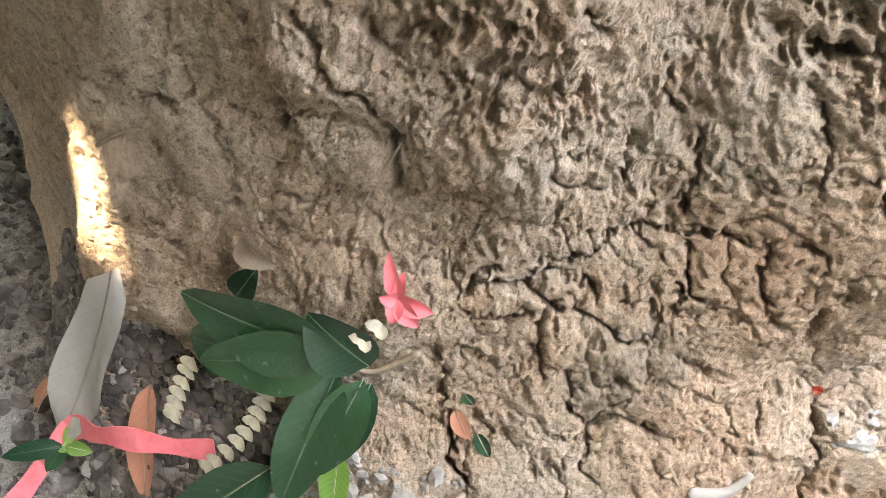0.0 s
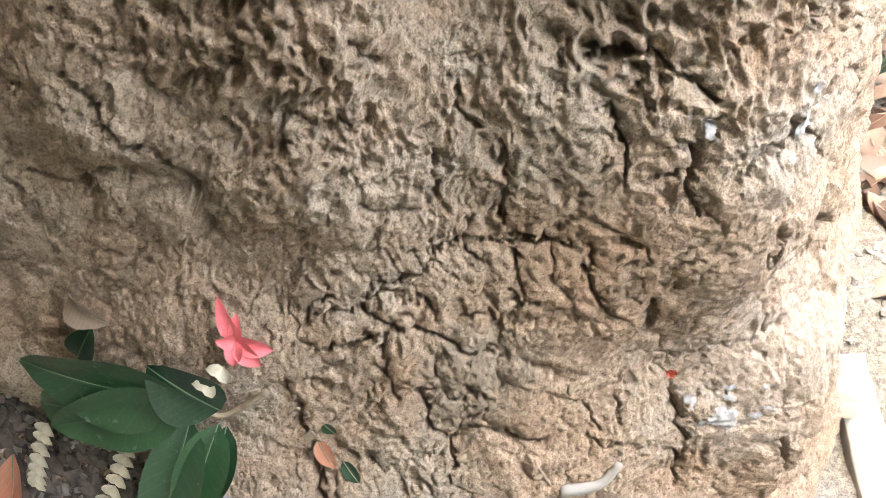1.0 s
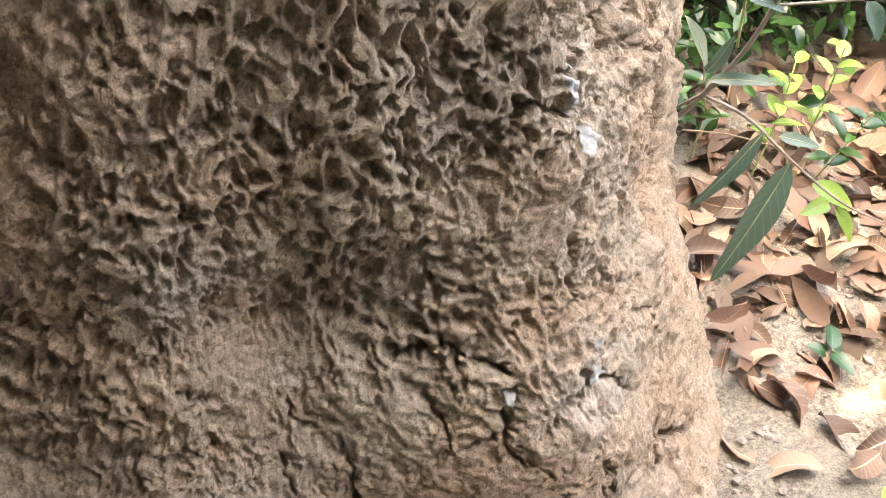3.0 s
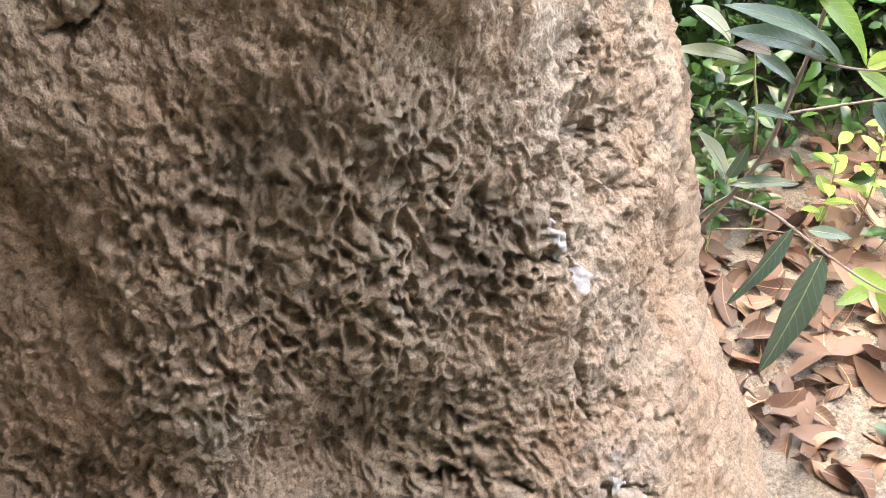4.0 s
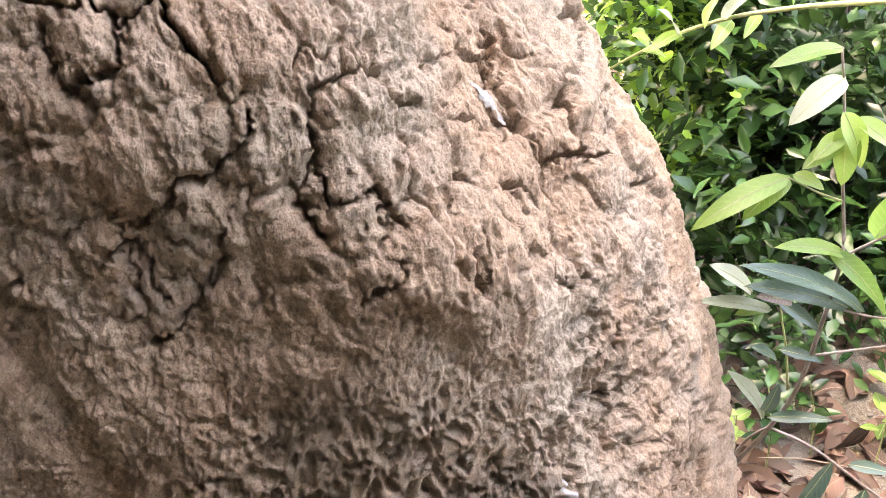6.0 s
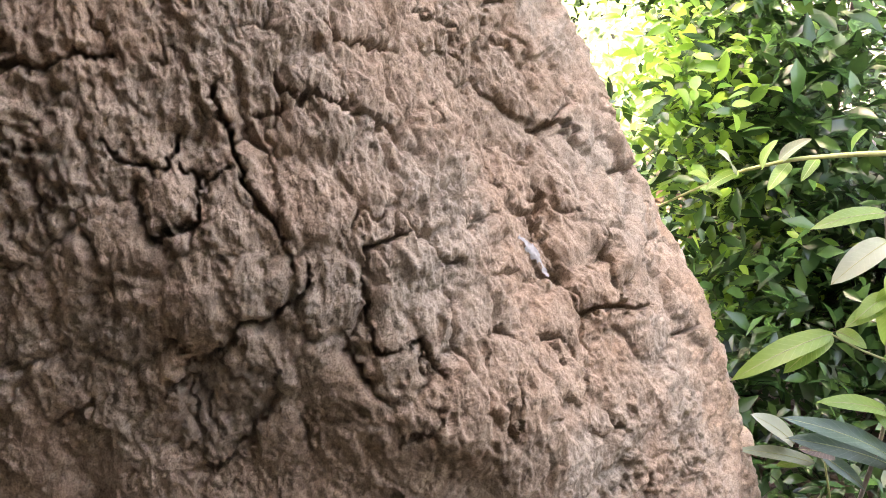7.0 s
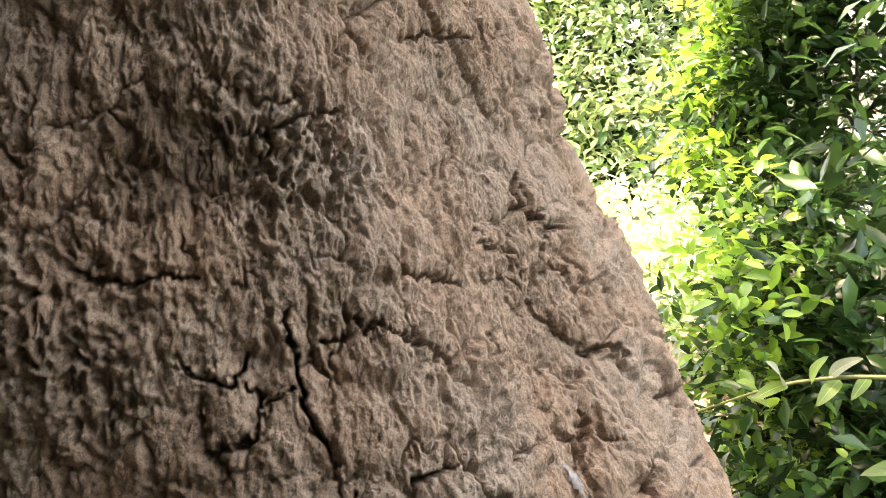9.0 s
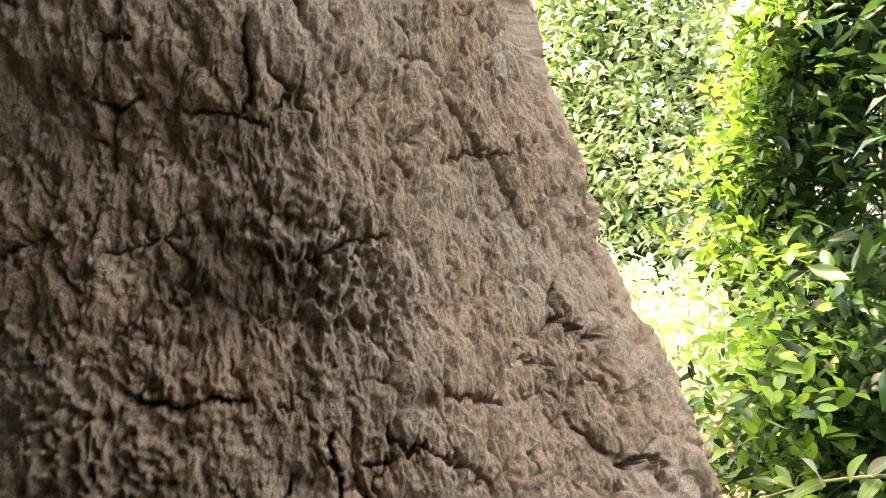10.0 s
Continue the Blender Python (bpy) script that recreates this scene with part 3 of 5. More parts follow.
def bark_relief(th, z):
    s = round_way(th)
    flank = ease(th, -62, -48)
    high = ease(z, 0.82, 0.98)
    shag = flank * (1 - 0.75 * ease(z, 0.80, 0.92))
    crust = (1 - ease(z, 0.36, 0.52)) * (1 - flank)
    sw, zw = s + 0.007 * waves(s * 32, z * 28, 2, 5), z + 0.008 * waves(s * 32, z * 28, 2, 6)
    # where the crust is eaten into pits between thin walls
    comb = blob(th, z, -82, 0.60, 22, 0.16) + 0.9 * blob(th, z, -68, 0.70, 18, 0.14) + 0.8 * blob(th, z, -73, 1.23, 6, 0.05)
    comb = comb + 0.3 * flank * ease(z, 0.5, 0.6) * (1 - ease(z, 0.75, 0.85)) + 0.9 * blob(th, z, -86, 1.28, 8, 0.06) + 0.5 * blob(th, z, -55, 1.12, 12, 0.10)
    comb = comb + 0.8 * blob(th, z, -99, 1.20, 8, 0.14) + 0.4 * blob(th, z, -90, 1.05, 6, 0.10)
    comb = 0.9 * np.clip(comb * (0.85 + 1.0 * waves(s * 9, z * 9, 3, 9)), 0, 1)
    # swells, upright ripples and lumps
    calm = 1 - 0.65 * comb - 0.35 * crust * (1 - comb)
    d = 0.0065 * waves(s * 12, z * 9, 3, 1)
    d = d + calm * (0.0024 + 0.0022 * shag + 0.0006 * high) * waves(s * 38, z * 17 + 3 * s, 2, 2)
    d = d + calm * (0.0012 + 0.0060 * shag + 0.0026 * high) * billow(sw * 27, zw * 20, 2, 12)
    d = d + calm * (0.0016 + 0.0026 * shag + 0.0004 * high) * billow(sw * 60, zw * 42, 2, 62)
    d = d + calm * (0.0014 + 0.0007 * shag - 0.0004 * high) * billow(sw * 118, zw * 96, 2, 11)
    d = d - 0.0090 * comb * pocks(sw * 84, zw * 58, 4, 0.22, 0.60, 0.12)
    d = d - 0.0055 * (comb + 0.10) * pocks(sw * 150, zw * 112, 34, 0.25, 0.58, 0.15)
    # crumbly small pits everywhere, slits on the flank
    d = d - 0.0045 * (1 - 0.6 * comb) * ease(waves(s * 24, z * 18, 2, 19), -0.15, 0.4) * pocks(sw * 96, zw * 46, 14, 0.12, 0.50, 0.5)
    d = d - 0.0013 * pocks(s * 235, z * 190, 15, 0.15, 0.50, 0.55)
    d = d + 0.0007 * waves(s * 260, z * 210, 2, 21, 0.7)
    # drying cracks round flat plates at the foot, round domed upright ones higher up
    sj, zj = s + 0.008 * waves(s * 40, z * 34, 3, 25, 0.65), z + 0.008 * waves(s * 40, z * 34, 3, 26, 0.65)
    thin = 0.5 + 0.5 * wave(s * 50, z * 50, 29)
    f1, f2, who = cells(sj * 19, zj * 16, 3)
    dry = np.clip(1.1 * crust + 0.1 - 0.6 * comb, 0, 1) * ease(waves(s * 17, z * 17, 2, 27), -0.25, 0.0)
    d = d - 0.0055 * dry * (1 - ease(f2 - f1, 0.006 + 0.008 * thin, 0.024 + 0.012 * thin)) + 0.0024 * crust * ease(f2 - f1, 0.0, 0.3)
    plates = np.clip(high + flank * ease(z, 0.3, 0.5), 0, 1) * (1 - 0.6 * comb)
    f1, f2, who = cells(sj * (27 - 5 * flank), zj * 17, 43)
    d = d + 0.0055 * plates * (ease(f2 - f1, 0.0, 0.42) - 0.5) + (0.0034 + 0.0085 * flank) * plates * (who - 0.5)
    split = plates * ease(waves(s * 19, z * 19, 2, 47), 0.0, 0.22)
    d = d - 0.0060 * split * (1 - ease(f2 - f1, 0.012 + 0.012 * thin, 0.040 + 0.016 * thin))
    f1, f2, who = cells(sj * 43 + 9, zj * 38, 33)
    net = np.clip(0.9 * crust + 0.25 * high + 0.1 - 0.6 * comb, 0, 1) * ease(waves(s * 21, z * 21, 2, 37), 0.0, 0.3)
    d = d - 0.0030 * net * (1 - ease(f2 - f1, 0.016, 0.056))
    # a smooth run of mud down the side, and its sunken edge
    d = d - 0.010 * np.exp(-((th + 91 + 18 * (z - 0.8)) / 2.2) ** 2) * ease(z, 0.62, 0.72) * (1 - ease(z, 0.95, 1.02))
    # a ledge: the swelling's underside draws back
    edge = 0.915 - 0.0054 * (th + 68) + 0.010 * wave(th * 0.3, z * 0 + 3.1, 41)
    along = blob(th, z * 0, -64, 0, 11, 1)
    d = d + 0.010 * along * ease(z, edge - 0.030, edge + 0.020) * (1 - ease(z, edge + 0.02, edge + 0.13))
    d = d - 0.004 * along * ease(z, edge - 0.12, edge - 0.04) * (1 - ease(z, edge - 0.03, edge + 0.010))
    # roots: a bulging lip over a shaded hollow
    d = d + 0.010 * blob(th, z, -110, 0.185, 7, 0.018) - 0.030 * blob(th, z, -112, 0.125, 5, 0.025)
    # crust over a dark recess near the foot
    d = d + 0.007 * blob(th, z, -101, 0.458, 7, 0.022) - 0.010 * blob(th, z, -98.5, 0.424, 5, 0.012)
    return d


def carve(depth, th, z, lines):
    """Deepen the grid's cells that lie along cracks."""
    for half, *way in lines:
        half = min(half * 0.55 + (0.0006 if way[0][1] < 0.6 else 0.0005), 0.0022) + 0.0010 * float(ease(np.array([way[0][0]]), -58.0, -46.0)[0])
        for (t1, z1), (t2, z2) in zip(way, way[1:]):
            lo, hi = np.searchsorted(th, (min(t1, t2) - 2.5, max(t1, t2) + 2.5))
            bot, top = np.searchsorted(z, (min(z1, z2) - 0.02, max(z1, z2) + 0.02))
            T, Z = np.meshgrid(th[lo:hi], z[bot:top])
            x, y = round_way(T), Z
            x = x + 0.0032 * waves(T * 0.55, Z * 65, 4, 51, 0.72)
            y = y + 0.0032 * waves(T * 0.55, Z * 65, 4, 52, 0.72)
            ax, bx = float(round_way(t1)), float(round_way(t2))
            u = np.clip(((x - ax) * (bx - ax) + (y - z1) * (z2 - z1)) / ((bx - ax) ** 2 + (z2 - z1) ** 2 + 1e-9), 0, 1)
            dist = np.hypot(x - ax - u * (bx - ax), y - z1 - u * (z2 - z1))
            width = half * (0.75 + 0.5 * wave(T * 0.7, Z * 70, 53))
            cut = (0.011 + 4.0 * half) * (1 - ease(dist, width * 0.75, width * 1.15 + 0.0005)) + 0.0022 * (1 - ease(dist, 0.001, 0.009))
            depth[bot:top, lo:hi] = np.maximum(depth[bot:top, lo:hi], cut)


def skin(T, Z, out):
    """Points that stand off the smooth trunk by out, square to its surface."""
    a, b, c = (np.stack([AXIS[0] + radius(u, v) * np.cos(np.radians(u)), AXIS[1] + radius(u, v) * np.sin(np.radians(u)), v], -1) for u, v in ((T, Z), (T + 0.4, Z), (T, Z + 0.004)))
    n = np.cross(b - a, c - a)
    n /= np.linalg.norm(n, axis=-1, keepdims=True)
    return (a + n * out[..., None]).reshape(-1, 3)


FRONT = np.concatenate([np.linspace(-126, -105, 95)[:-1], np.linspace(-105, -30, 635)[:-1], np.linspace(-30, -5, 70)])
th = np.concatenate([FRONT, np.linspace(-5, 234, 45)[1:-1]])
zz = np.concatenate([np.linspace(-0.10, 0.02, 20)[:-1], np.linspace(0.02, 1.54, 1070), np.linspace(1.56, 3.2, 36)[1:]])
TH, ZZ = np.meshgrid(th, zz)
CUT = np.zeros_like(TH)
for lines in (CRACKS_BASE, CRACKS_FLANK, CRACKS_MIDDLE, CRACKS_UPPER, CRACKS_TOP, CRACKS_CROWN,
              NET_ARM, NET_ARM_B, NET_TOE, NET_FOOT, NET_SIDE, NET_BELLY, NET_CHEST, NET_NECK, NET_HEAD):
    carve(CUT, FRONT, zz, lines)
RELIEF = bark_relief(TH, ZZ)
verts = skin(TH, ZZ, RELIEF + 0.002 - CUT)
tree = tagged(new("tree"), "big tree with a mud-crusted, cracked brown trunk", "tree")
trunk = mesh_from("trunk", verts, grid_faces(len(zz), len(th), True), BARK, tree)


def tube(way, radii, sides=8):
    """A closed, tapered, slightly uneven tube along points."""
    bm = bmesh.new()
    pts = [Vector(p) for p in way]
    rings = []
    for i, p in enumerate(pts):
        d = (pts[min(i + 1, len(pts) - 1)] - pts[max(i - 1, 0)]).normalized()
        q = d.to_track_quat("Z", "Y")
        rings.append([bm.verts.new(p + q @ Vector((radii[i] * math.cos(a), radii[i] * math.sin(a), 0))) for a in (2 * math.pi * k / sides for k in range(sides))])
    for a, b in zip(rings, rings[1:]):
        for k in range(sides):
            bm.faces.new((a[k], a[(k + 1) % sides], b[(k + 1) % sides], b[k]))
    bm.faces.new(rings[0][::-1])
    bm.faces.new(rings[-1])
    return bm


def bend(pts, steps=5):
    """A smooth way through points."""
    pts = [Vector(p) for p in pts]
    out = []
    for i in range(len(pts) - 1):
        a, b, c, d = pts[max(i - 1, 0)], pts[i], pts[i + 1], pts[min(i + 2, len(pts) - 1)]
        for k in range(steps):
            u = k / steps
            out.append(0.5 * ((2 * b) + (c - a) * u + (2 * a - 5 * b + 4 * c - d) * u * u + (3 * b - a - 3 * c + d) * u ** 3))
    return out + [pts[-1]]


def taper(n, one, two):
    return [one + (two - one) * i / (n - 1) for i in range(n)]


# ---- leaves ----
def leaf_points(length, width, fold=0.25, curl=0.3, twist=0.0, rows=7, across=3, point=1.0, wavy=0.0):
    """A leaf along +y from its stalk, its upper side up: a fold at the midrib, a curl down its length."""
    pts, uv = np.zeros((rows, across, 3)), np.zeros((rows, across, 2))
    for i in range(rows):
        u = i / (rows - 1)
        half = 0.5 * width * max(0.02, math.sin(math.pi * min(1, u ** 0.9)) ** 0.6 * (1.05 - 0.30 * point * u))
        ang = curl * u
        y = length * (math.sin(ang) / curl if abs(curl) > 1e-3 else u)
        zc = -length * ((1 - math.cos(ang)) / curl if abs(curl) > 1e-3 else 0)
        for j in range(across):
            v = 2 * j / (across - 1) - 1
            x0, z0 = half * v, half * abs(v) ** 1.3 * fold + wavy * length * abs(v) * math.sin(9 * u + 2 * v)
            tw = twist * u
            pts[i, j] = (x0 * math.cos(tw) - z0 * math.sin(tw), y, zc + x0 * math.sin(tw) + z0 * math.cos(tw))
            uv[i, j] = (0.5 + 0.5 * v, u)
    return pts.reshape(-1, 3), grid_faces(rows, across), uv.reshape(-1, 2)


def leaf_mesh(name, length, width, material, **shape):
    v, f, uv = leaf_points(length, width, **shape)
    ob = mesh_from(name, v, f, material, None, uv)
    me = ob.data
    bpy.data.objects.remove(ob)
    return me


def leaf_between(name, base, tip, width, material, parent=None, face=(0, -0.5, 0.8), rib=None, **shape):
    """A single leaf from its stalk to its tip, its upper side turned towards face."""
    base, tip = Vector(base), Vector(tip)
    way = tip - base
    curl = shape.get("curl", 0.3)
    reach = 2 * math.sin(curl / 2) / curl if abs(curl) > 1e-3 else 1.0
    shape = {"rows": 11, "across": 5, "wavy": 0.012, **shape}
    y = way.normalized()
    x = y.cross(Vector(face)).normalized()
    z = x.cross(y)
    m = Matrix((x, y, z)).transposed() @ Matrix.Rotation(curl / 2, 3, "X")
    v, f, uv = leaf_points(way.length / reach, width, **shape)
    ob = mesh_from(name, v, f, material, parent, uv)
    ob.matrix_world = Matrix.Translation(base) @ m.to_4x4()
    if rib:
        mid = shape["across"] // 2
        line = [Vector(q) + Vector((0, 0, 0.0002)) for q in v.reshape(shape["rows"], shape["across"], 3)[:, mid]]
        part("midrib", tube(line, taper(len(line), 0.0005, 0.0002), 5), rib, ob)
    return ob


def foliage(name, spots, material, parent, rng, size=(0.05, 0.08), ratio=0.45, droop=0.4, rows=5, across=3):
    """Many leaves as one mesh. spots: for each leaf its place and the way that it points."""
    shapes = [leaf_points(1.0, ratio * k, 0.3, c, t, rows, across)[:2] for k, c, t in ((1, 0.5, 0), (0.85, 0.9, 0.3), (1.1, 0.2, -0.3), (0.95, -0.4, 0.2))]
    V, F, n = [], [], 0
    for p, way in spots:
        way = Vector(way).normalized()
        way.z -= droop * rng.random()
        m = way.to_track_quat("Y", "Z").to_matrix() @ Matrix.Rotation(rng.uniform(-0.9, 0.9), 3, "Y")
        base, face = rng.choice(shapes)
        V.append((base * rng.uniform(*size)) @ np.array(m).T + np.array(p))
        F.append(face + n)
        n += len(base)
    ob = mesh_from(name, np.concatenate(V), np.concatenate(F), material, parent)
    ob["kind"] = "stuff"
    return ob


def sprays(rng, centre, spread, count, around, length=0.12):
    """Leaf places in little sprays round points of a bush."""
    out = []
    for _ in range(count):
        c = Vector(centre(rng))
        way = Vector((rng.gauss(-0.3, 1), rng.gauss(-0.5, 1), rng.gauss(0.3, 0.8))).normalized()
        for k in range(around):
            p = c + way * (length * k / around) + Vector([rng.gauss(0, spread) for _ in range(3)])
            side = Vector((rng.gauss(0, 1), rng.gauss(0, 1), rng.gauss(0.15, 0.6)))
            out.append((p, way * 0.5 + side * 0.7))
    return out


# limbs and crown, added out of view and cut to shape, which shade the trunk
rng = random.Random(3)
for k in range(5):
    a = k * 0.8 + 1.6
    far_end = Vector((AXIS[0] + 2.2 * math.cos(a), AXIS[1] + 2.2 * math.sin(a), 4.6 + 0.5 * rng.random()))
    way = bend([(AXIS[0] + 0.05 * math.cos(a), AXIS[1] + 0.05 * math.sin(a), 2.9), (AXIS[0] + 0.6 * math.cos(a), AXIS[1] + 0.6 * math.sin(a), 3.7), far_end])
    part("limb", tube(way, taper(len(way), 0.14, 0.03), 10), BARK, tree)


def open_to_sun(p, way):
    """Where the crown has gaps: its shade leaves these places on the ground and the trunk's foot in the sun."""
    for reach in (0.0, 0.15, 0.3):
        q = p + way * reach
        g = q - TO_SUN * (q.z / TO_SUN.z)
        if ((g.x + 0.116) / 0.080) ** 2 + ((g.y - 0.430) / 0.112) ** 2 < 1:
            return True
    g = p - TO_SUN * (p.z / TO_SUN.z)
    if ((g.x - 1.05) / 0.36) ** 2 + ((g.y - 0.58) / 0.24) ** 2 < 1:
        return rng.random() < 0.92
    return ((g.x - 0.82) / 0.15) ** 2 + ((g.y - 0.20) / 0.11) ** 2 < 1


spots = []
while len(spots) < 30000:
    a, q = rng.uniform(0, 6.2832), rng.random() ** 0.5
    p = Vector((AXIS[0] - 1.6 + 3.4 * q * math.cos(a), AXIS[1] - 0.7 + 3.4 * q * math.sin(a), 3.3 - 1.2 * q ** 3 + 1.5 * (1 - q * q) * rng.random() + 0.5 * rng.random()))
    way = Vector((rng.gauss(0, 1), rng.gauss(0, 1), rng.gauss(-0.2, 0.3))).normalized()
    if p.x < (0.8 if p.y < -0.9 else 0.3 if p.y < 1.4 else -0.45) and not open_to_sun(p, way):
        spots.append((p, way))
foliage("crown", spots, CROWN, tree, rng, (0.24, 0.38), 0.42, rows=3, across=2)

# ---- ground ----
xs = np.concatenate([-np.geomspace(60, 1.0, 26), np.linspace(-0.95, 2.0, 150), np.geomspace(2.05, 60, 30)])
ys = np.concatenate([-np.geomspace(60, 0.7, 24), np.linspace(-0.65, 2.6, 150), np.geomspace(2.65, 80, 34)])
GX, GY = np.meshgrid(xs, ys)


def ground_z(x, y):
    x, y = np.asarray(x, float), np.asarray(y, float)
    near = np.exp(-(x ** 2 + y ** 2) / 40)
    return near * (0.012 * waves(x * 3, y * 3, 3, 31) + 0.006 * waves(x * 22, y * 22, 3, 33, 0.6)) - 0.002


ground = mesh_from("ground", np.stack([GX, GY, ground_z(GX, GY)], -1).reshape(-1, 3), grid_faces(len(ys), len(xs)), SOIL)
tagged(ground, "dry dusty grey-brown soil", "ground", kind="structure")


def clods(name, count, area, size, seed, label, material):
    """Crumbs of earth and small stones, strewn too thickly to count."""
    r = random.Random(seed)
    ico = bmesh.new()
    bmesh.ops.create_icosphere(ico, subdivisions=1, radius=1)
    base = np.array([v.co for v in ico.verts])
    face = np.array([[v.index for v in f.verts] for f in ico.faces])
    ico.free()
    V, F = [], []
    for k in range(count):
        x, y = area(r)
        s = r.uniform(*size) * (0.5 + r.random() ** 3)
        lump = base * (1 + 0.35 * np.array([r.uniform(-1, 1) for _ in base])[:, None]) * np.array([s, s * r.uniform(0.6, 1), s * r.uniform(0.4, 0.8)])
        c, q = math.cos(k), math.sin(k)
        lump = lump @ np.array([[c, q, 0], [-q, c, 0], [0, 0, 1]])
        V.append(lump + np.array([x, y, float(ground_z(x, y)) + 0.2 * s]))
        F.append(face + len(base) * k)
    ob = mesh_from(name, np.concatenate(V), np.concatenate(F), material)
    ob.data.polygons.foreach_set("use_smooth", [False] * len(ob.data.polygons))
    return tagged(ob, label, "soil", kind="stuff")


clods("soil_crumbs", 3600, lambda r: (r.uniform(-0.62, -0.2), r.uniform(0.05, 0.95)), (0.002, 0.011), 4, "dark crumbly soil and small stones at the tree's foot", HUMUS)
clods("soil_crumbs", 2600, lambda r: (r.uniform(0.5, 1.3), r.uniform(0.1, 1.2)), (0.0015, 0.006), 5, "pale dusty crumbs of earth beside the trunk", STONE)

# ---- hedges ----
rng = random.Random(5)
hedge = tagged(new("hedge"), "dense dark green leafy hedge with pale shoots", "hedge")
hedge.location = (1.7, 2.4, 0)


def hedge_front(z):
    q = min(1, max(0, (z - 0.75) / 0.5))
    low = min(1, max(0, (z - 0.35) / 0.3))
    return 1.22 + 0.23 * low + 1.05 * q * q * (3 - 2 * q)


def hedge_point(r):
    """A point near the skin of the hedge, on its front or its end."""
    z = 0.06 + 2.9 * r.random()
    left = 0.81 + 0.17 * max(0, z - 0.6) + 0.35 * max(0, z - 1.4) + 0.04 * math.sin(6 * z) + 0.04 * math.sin(13 * z + 1)
    if r.random() < 0.62:
        x = r.uniform(left, 2.7)
        y = hedge_front(z) + abs(r.gauss(0, 0.22)) + 0.10 * math.sin(5 * x + 4 * z)
    else:
        y = r.uniform(hedge_front(z), 4.2)
        x = left + 0.30 * (y - hedge_front(z)) + abs(r.gauss(0, 0.14)) + 0.06 * math.sin(5 * y + 4 * z)
    return (x - 1.7, y - 2.4, z)


foliage("leaves", sprays(rng, hedge_point, 0.03, 3300, 7), HEDGE, hedge, rng, (0.032, 0.062), 0.46, rows=4)
foliage("inner_leaves", sprays(rng, lambda r: (lambda y: (r.uniform(-0.62 + 0.3 * max(0, y + 0.3), 1.9), y, r.uniform(0.15, 3.0)))(r.uniform(-0.7, 2.2)), 0.05, 3000, 6), HEDGE, hedge, rng, (0.06, 0.10), 0.45, rows=3)


def hedge_end(r):
    z = 0.25 + 2.6 * r.random()
    left = 0.81 + 0.17 * max(0, z - 0.6) + 0.35 * max(0, z - 1.4) + 0.04 * math.sin(6 * z) + 0.04 * math.sin(13 * z + 1)
    y = max(hedge_front(z), 1.60) + abs(r.gauss(0.1, 0.3))
    return (left + 0.30 * (y - hedge_front(z)) + r.gauss(0.03, 0.05) - 1.7, y - 2.4, z)


# brighter leaves paint the sun on the hedge's end
foliage("fresh_leaves", sprays(rng, hedge_end, 0.04, 800, 6), SUNLIT_END, hedge, rng, (0.035, 0.065), 0.46)
foliage("end_leaves", sprays(rng, lambda r: (lambda q: (q[0] + 0.12 + 0.2 * r.random(), q[1], q[2]))(hedge_end(r)), 0.05, 700, 6), HEDGE, hedge, rng, (0.06, 0.10), 0.48, rows=4)
foliage("low_leaves", sprays(rng, lambda r: (r.uniform(-0.92, 0.9), -0.95 + abs(r.gauss(0, 0.45)), 0.03 + 0.55 * r.random()), 0.06, 1100, 6), HEDGE, hedge, rng, (0.05, 0.09), 0.46, rows=3)
for k in range(18):
    x, y = rng.uniform(-0.25, 1.0), rng.uniform(-0.5, 1.4)
    lean = (rng.gauss(0, 0.2), rng.gauss(0, 0.2))
    way = bend([(x, y, 0), (x + 0.4 * lean[0], y + 0.4 * lean[1], 0.6), (x + lean[0], y + lean[1], 1.5 + rng.random())])
    part("stem", tube(way, taper(len(way), 0.012, 0.004), 6), HUMUS, hedge)
SHAPES = [leaf_mesh("leaf", 1.0, w, HEDGE, rows=7, across=3, curl=c, twist=t, fold=f) for w, c, t, f in ((0.42, 0.5, 0.2, 0.3), (0.48, 0.9, -0.2, 0.25), (0.38, 0.2, 0.4, 0.4), (0.45, -0.3, 0, 0.3))]
for p, way in sprays(rng, lambda r: (lambda q: (q[0] - 0.04, q[1] - 0.05, q[2]))(hedge_point(r)), 0.03, 45, 6):
    if p.z > 1.7:
        p.z -= 1.0
    q = Vector(way)
    q.z -= 0.3
    ob = new("leaf", rng.choice(SHAPES))
    ob.parent = hedge
    ob.matrix_basis = Matrix.Translation(p) @ q.to_track_quat("Y", "Z").to_matrix().to_4x4() @ Matrix.Rotation(rng.uniform(-0.8, 0.8), 4, "Y") @ Matrix.Scale(rng.uniform(0.05, 0.085), 4)

